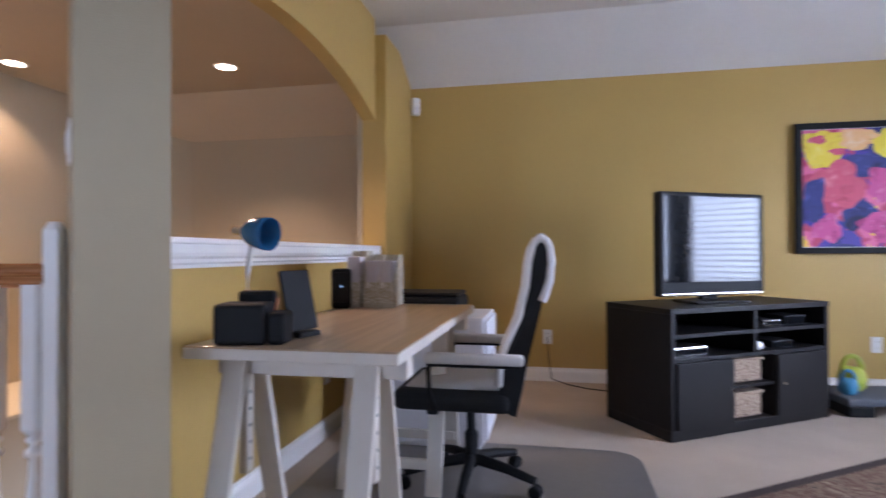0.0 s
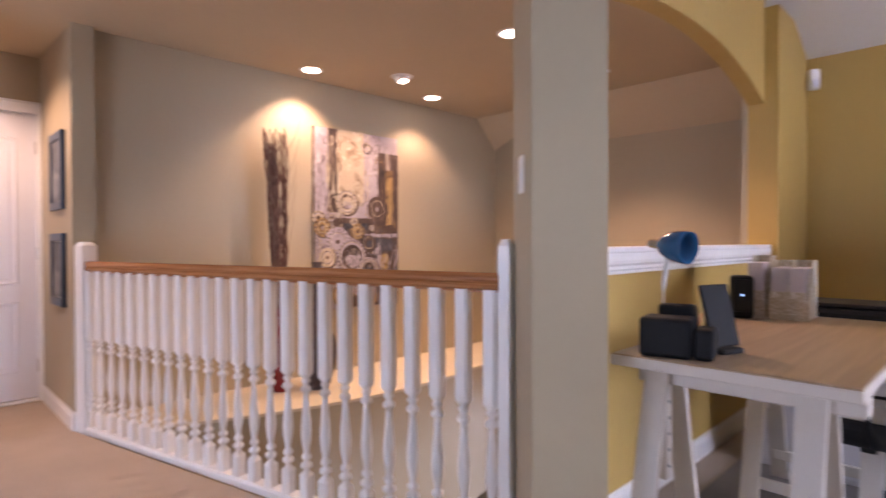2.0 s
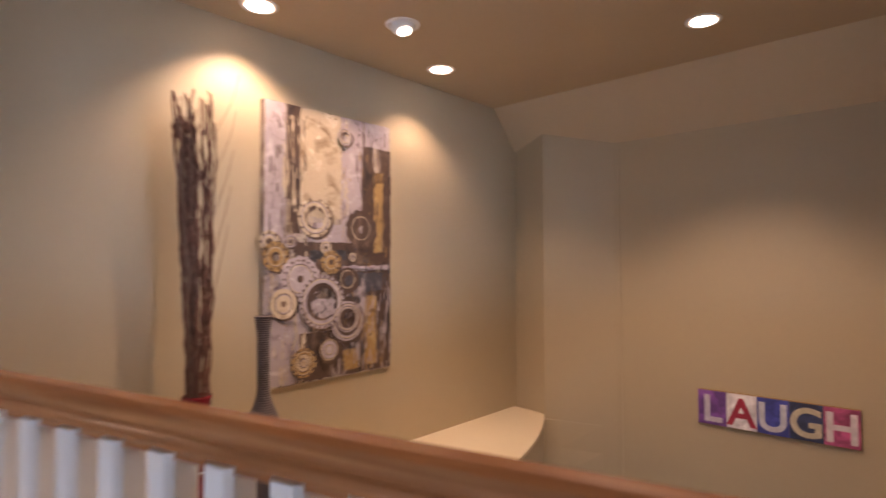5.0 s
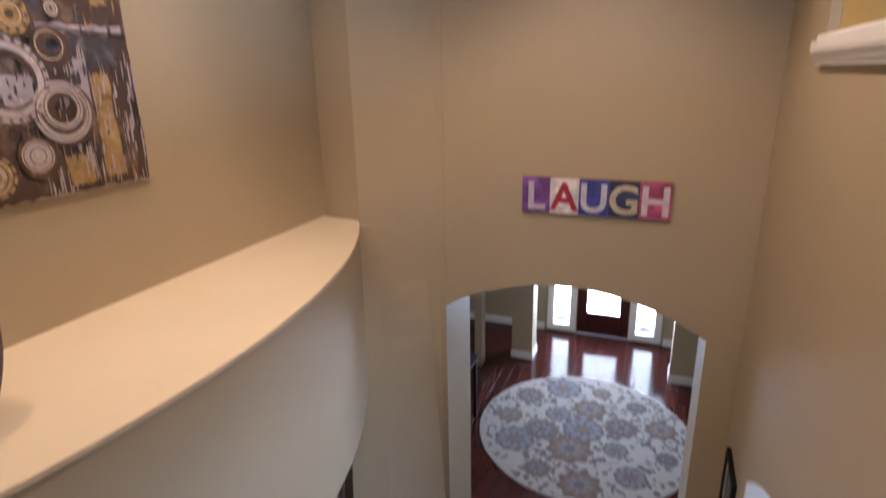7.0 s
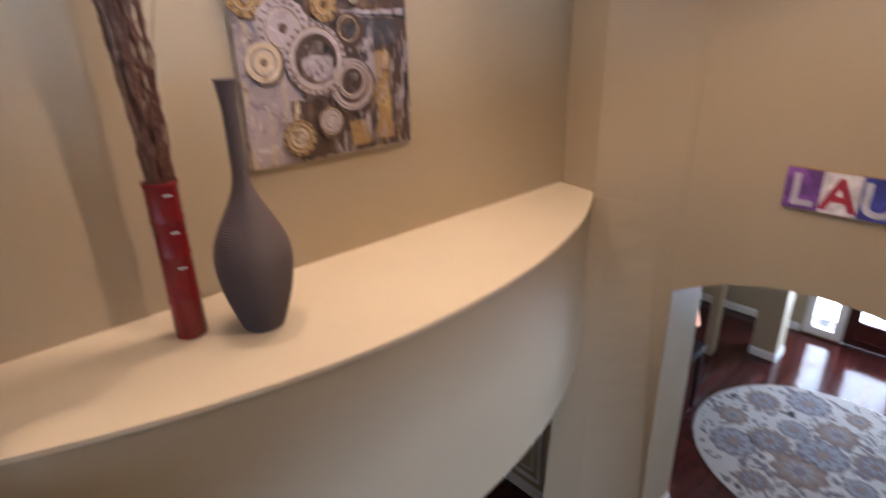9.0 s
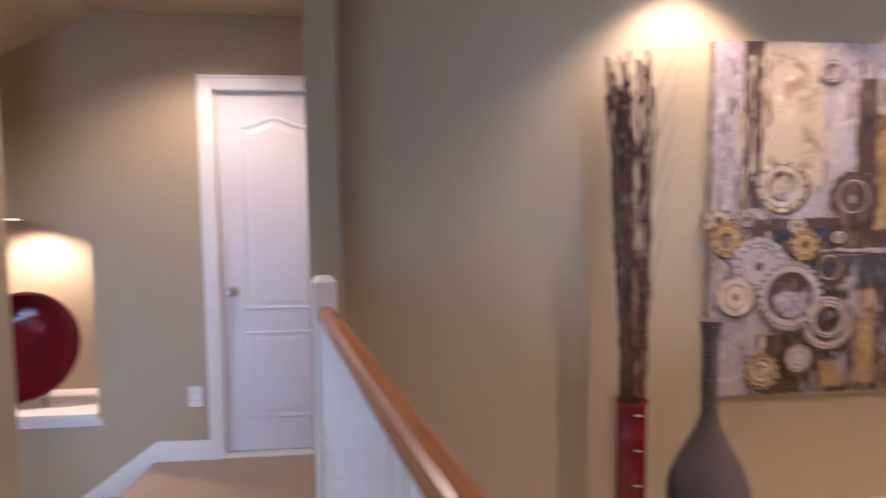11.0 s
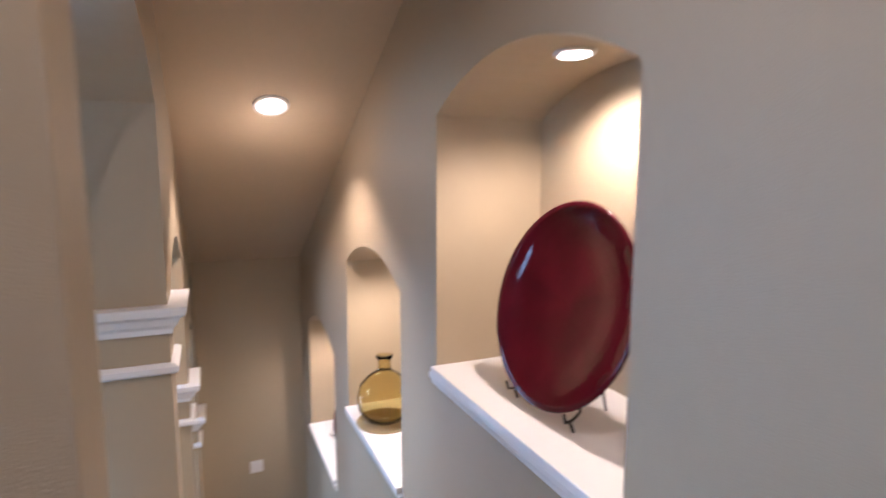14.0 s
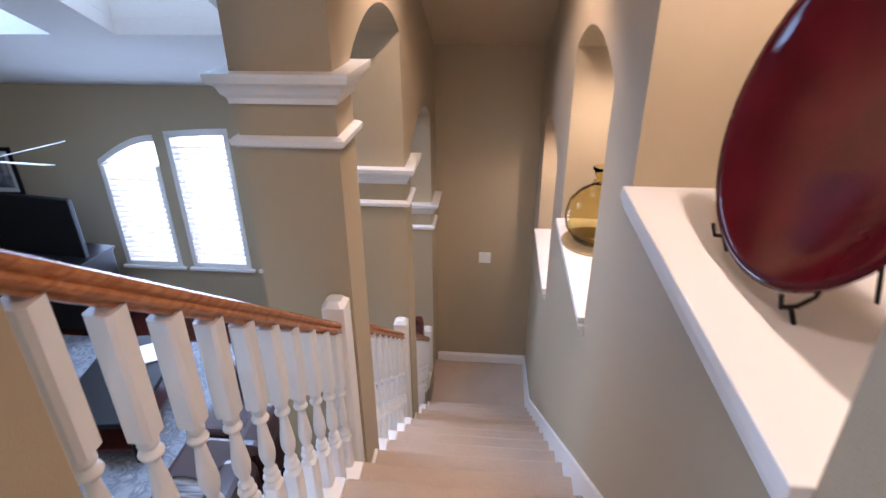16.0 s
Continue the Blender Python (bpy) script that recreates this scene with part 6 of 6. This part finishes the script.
# panelled wainscot beyond the pier
for x0 in (-4.37, -4.92):
    wp = structure(new("trim_wainscot_panel"), "white picture-frame wainscot moulding", "trim")
    x1, z0, z1 = x0 + 0.45, G + 0.2, G + 0.75
    part("moulding", sweep([(0, -0.012), (0.02, -0.012), (0.026, 0), (0.02, 0.012), (0, 0.012)], [(x0, 4.9, z0), (x1, 4.9, z0)]), WHITE, wp)
    part("moulding", sweep([(0, -0.012), (0.02, -0.012), (0.026, 0), (0.02, 0.012), (0, 0.012)], [(x0, 4.9, z1), (x1, 4.9, z1)]), WHITE, wp)
    for x in (x0, x1):
        part("moulding", box(x - 0.012, x + 0.012, 4.876, 4.9, z0, z1, 0.004), WHITE, wp)
    for x in (x0 + 0.08, x1 - 0.08):
        part("bead", box(x - 0.006, x + 0.006, 4.888, 4.9, z0 + 0.08, z1 - 0.08, 0.003), WHITE, wp)
    for z in (z0 + 0.08, z1 - 0.08):
        part("bead", box(x0 + 0.087, x1 - 0.087, 4.888, 4.9, z - 0.006, z + 0.006, 0.003), WHITE, wp)
structure(finish("trim_chair_rail", sweep([(0, 0), (0.02, 0.005), (0.03, 0.03), (0.025, 0.05), (0, 0.055)], [(-5.5, 4.9, G + 0.88), (-3.72, 4.9, G + 0.88)]), WHITE), "white chair rail", "trim")
structure(finish("baseboard_panelled", sweep(BASE, [(-5.5, 4.9, G), (-3.72, 4.9, G)]), WHITE), "white baseboard", "trim")


# ---- living room ----
BROWN = mat("dark_brown_leather", (0.045, 0.017, 0.014), 0.3, amount=0.2, grain=40, bump=0.3, bump_scale=60)
sofa = thing("leather_sofa", pose(-2.72, -2.35, G, 0, 0, 90), "dark brown leather sofa below the stair", "sofa")
part("base", box(-1.0, 1.0, -0.42, 0.42, 0.06, 0.28, 0.04, seg=3), BROWN, sofa)
for x in (-0.52, 0.0, 0.52):
    part("seat_cushion", box(x - 0.25, x + 0.25, -0.44, 0.20, 0.27, 0.46, 0.06, seg=4), BROWN, sofa)
    part("back_cushion", box(x - 0.25, x + 0.25, 0.14, 0.40, 0.40, 0.86, 0.09, seg=4), BROWN, sofa)
for s in (-1, 1):
    part("arm", box(s * 0.9 - 0.12, s * 0.9 + 0.12, -0.44, 0.42, 0.08, 0.62, 0.08, seg=4), BROWN, sofa)
for x in (-0.9, 0.9):
    for y in (-0.34, 0.34):
        part("foot", box(x - 0.03, x + 0.03, y - 0.03, y + 0.03, 0, 0.06), BLACKWOOD, sofa)
thr = thing("throw_blanket", pose(-2.75, -1.75, G + 0.625, 0, 0, 90), "pale grey striped throw over the sofa arm", "blanket")
tb = bmesh.new()
gv = [[tb.verts.new((-0.30 + 0.05 * i, -0.26 + 0.05 * j, 0.012 + 0.01 * math.sin(i * 1.3 + j) + (0.02 if 2 < i < 10 else 0))) for j in range(11)] for i in range(10)]
for i in range(9):
    for j in range(10):
        tb.faces.new((gv[i][j], gv[i + 1][j], gv[i + 1][j + 1], gv[i][j + 1]))
bmesh.ops.solidify(tb, geom=list(tb.faces), thickness=0.012)
part("cloth", tb, blots("grey_striped_wool", [(0.12, 0.12, 0.14), (0.6, 0.58, 0.56)], 3, 0.95, (14, 1, 1), 1), thr, smooth=True)
ct2 = thing("coffee_table", pose(-1.35, -3.2, G, 0, 0, 8), "dark wood coffee table with a lower shelf", "coffee table")
part("tabletop", box(-0.35, 0.35, -0.6, 0.6, 0.40, 0.45, 0.008), BLACKWOOD, ct2)
part("shelf", box(-0.31, 0.31, -0.56, 0.56, 0.12, 0.15, 0.006), CHERRY, ct2)
for x in (-0.31, 0.31):
    for y in (-0.55, 0.55):
        part("leg", box(x - 0.03, x + 0.03, y - 0.03, y + 0.03, 0, 0.40, 0.004), BLACKWOOD, ct2)
bkk = thing("open_magazine", pose(-1.4, -3.5, G + 0.451, 0, 0, 30), "white magazine lying on the coffee table", "magazine")
part("pages", box(-0.11, 0.11, -0.15, 0.15, 0, 0.012, 0.003), mat("white_paper", (0.8, 0.8, 0.78), 0.7), bkk)
lr = thing("living_rug", pose(-1.2, -2.9, G), "blue-grey mottled area rug", "rug")
part("rug_field", box(-1.4, 1.6, -1.4, 1.5, 0.001, 0.014, 0.005), blots("blue_grey_rug", [(0.10, 0.12, 0.15), (0.30, 0.31, 0.33), (0.16, 0.17, 0.20), (0.42, 0.40, 0.38)], 9, 0.95, (1, 1, 1), 6), lr)
tv2 = thing("living_television", pose(0.22, -4.5, G + 0.93, 0, 0, 172), "large dark television in the corner", "television")
part("bezel", box(-0.55, 0.55, -0.03, 0.03, 0.0, 0.65, 0.01), BLACK, tv2)
part("screen", box(-0.53, 0.53, 0.029, 0.0335, 0.02, 0.63), mat("navy_screen", (0.008, 0.012, 0.03), 0.1), tv2, "dark navy screen")
part("stand", box(-0.25, 0.25, -0.12, 0.12, -0.02, 0.0, 0.006), BLACK, tv2)
un = thing("corner_unit", pose(0.35, -4.62, G, 0, 0, 172), "dark wooden unit under the television", "media unit")
part("body", box(-0.7, 0.7, -0.22, 0.22, 0.05, 0.88, 0.008), BLACKWOOD, un)
part("top_panel", box(-0.72, 0.72, -0.24, 0.24, 0.88, 0.91, 0.006), BLACKWOOD, un)
part("plinth", box(-0.66, 0.66, -0.2, 0.2, 0, 0.05), BLACKWOOD, un)
framed_picture("framed_picture", pose(1.02, YS + 0.001, -1.10, 0, 0, 180), 0.7, 0.55, 0.04, BLACK, GREY_PRINT, "black framed print on the living room wall")
fan = thing("ceiling_fan", pose(-0.50, -3.5, -0.50), "white ceiling fan hanging from the vaulted ceiling", "ceiling fan")
part("rod", tube([(0, 0, 0.1), (0, 0, vault_z(-3.5) + 0.46 + 0.75)], 0.012), WHITE, fan)
part("motor", lathe([(0.04, 0.12), (0.10, 0.09), (0.11, 0.0), (0.08, -0.05), (0.03, -0.07)], 28), WHITE, fan)
for k in range(5):
    bl = part("blade", box(0.14, 0.62, -0.06, 0.06, 0.0, 0.008, 0.003), WHITE, fan)
    bl.matrix_basis = pose(0, 0, 0.02, 0, 0, 72 * k + 30) @ pose(0, 0, 0, -16, 0, 0)

# ---- hardwood planks: each board its own piece near the arch ----
sub = bmesh.new()
for x0, x1, y0, y1 in ((-9, XW, -9, 13), (XS1, 6, -9, 13), (XW, XS1, -9, YB - 0.15), (XW, XS1, 0.05, 13)):
    box(x0, x1, y0, y1, G - 0.25, G - 0.012, bm=sub)
gf = structure(finish("floor_ground", sub, mat("dark_subfloor", (0.012, 0.006, 0.005), 0.6)), "dark cherry hardwood floor", "floor")
pm = finish("plank", box(-0.0615, 0.0615, -0.6, 0.6, -0.012, 0.0, 0.002, seg=1), FLOORWOOD)
pm.parent = gf
first = True
for i in range(27):
    x = -4.0 + 0.125 * i
    shift = (i * 0.47) % 1.2
    for j in range(7):
        y = 4.2 + shift + 1.203 * j - 0.6
        if y - 0.6 > FD:
            continue
        ob = pm if first else new("plank", pm.data)
        first = False
        ob.parent = gf
        ob.location = (x, y, G)
far = bmesh.new()
for i in range(40):
    x = -9 + 0.125 * i + 0.0
    if x < -4.06:
        box(x - 0.0615, x + 0.0615, 1.2, FD, G - 0.012, G, bm=far)
for i in range(44):
    x = -0.62 + 0.125 * i
    if x < 0.3:
        box(x - 0.0615, x + 0.0615, 1.2, FD, G - 0.012, G, bm=far)
for i in range(27):
    x = -4.0 + 0.125 * i
    box(x - 0.0615, x + 0.0615, 1.2, 3.58, G - 0.012, G, bm=far)
for i in range(56):
    x = XS1 + 0.07 + 0.125 * i
    if x < XL:
        box(x - 0.0615, x + 0.0615, YS, -0.1, G - 0.012, G, bm=far)
fs = part("plank_field", far, FLOORWOOD, gf)
fs["kind"] = "stuff"
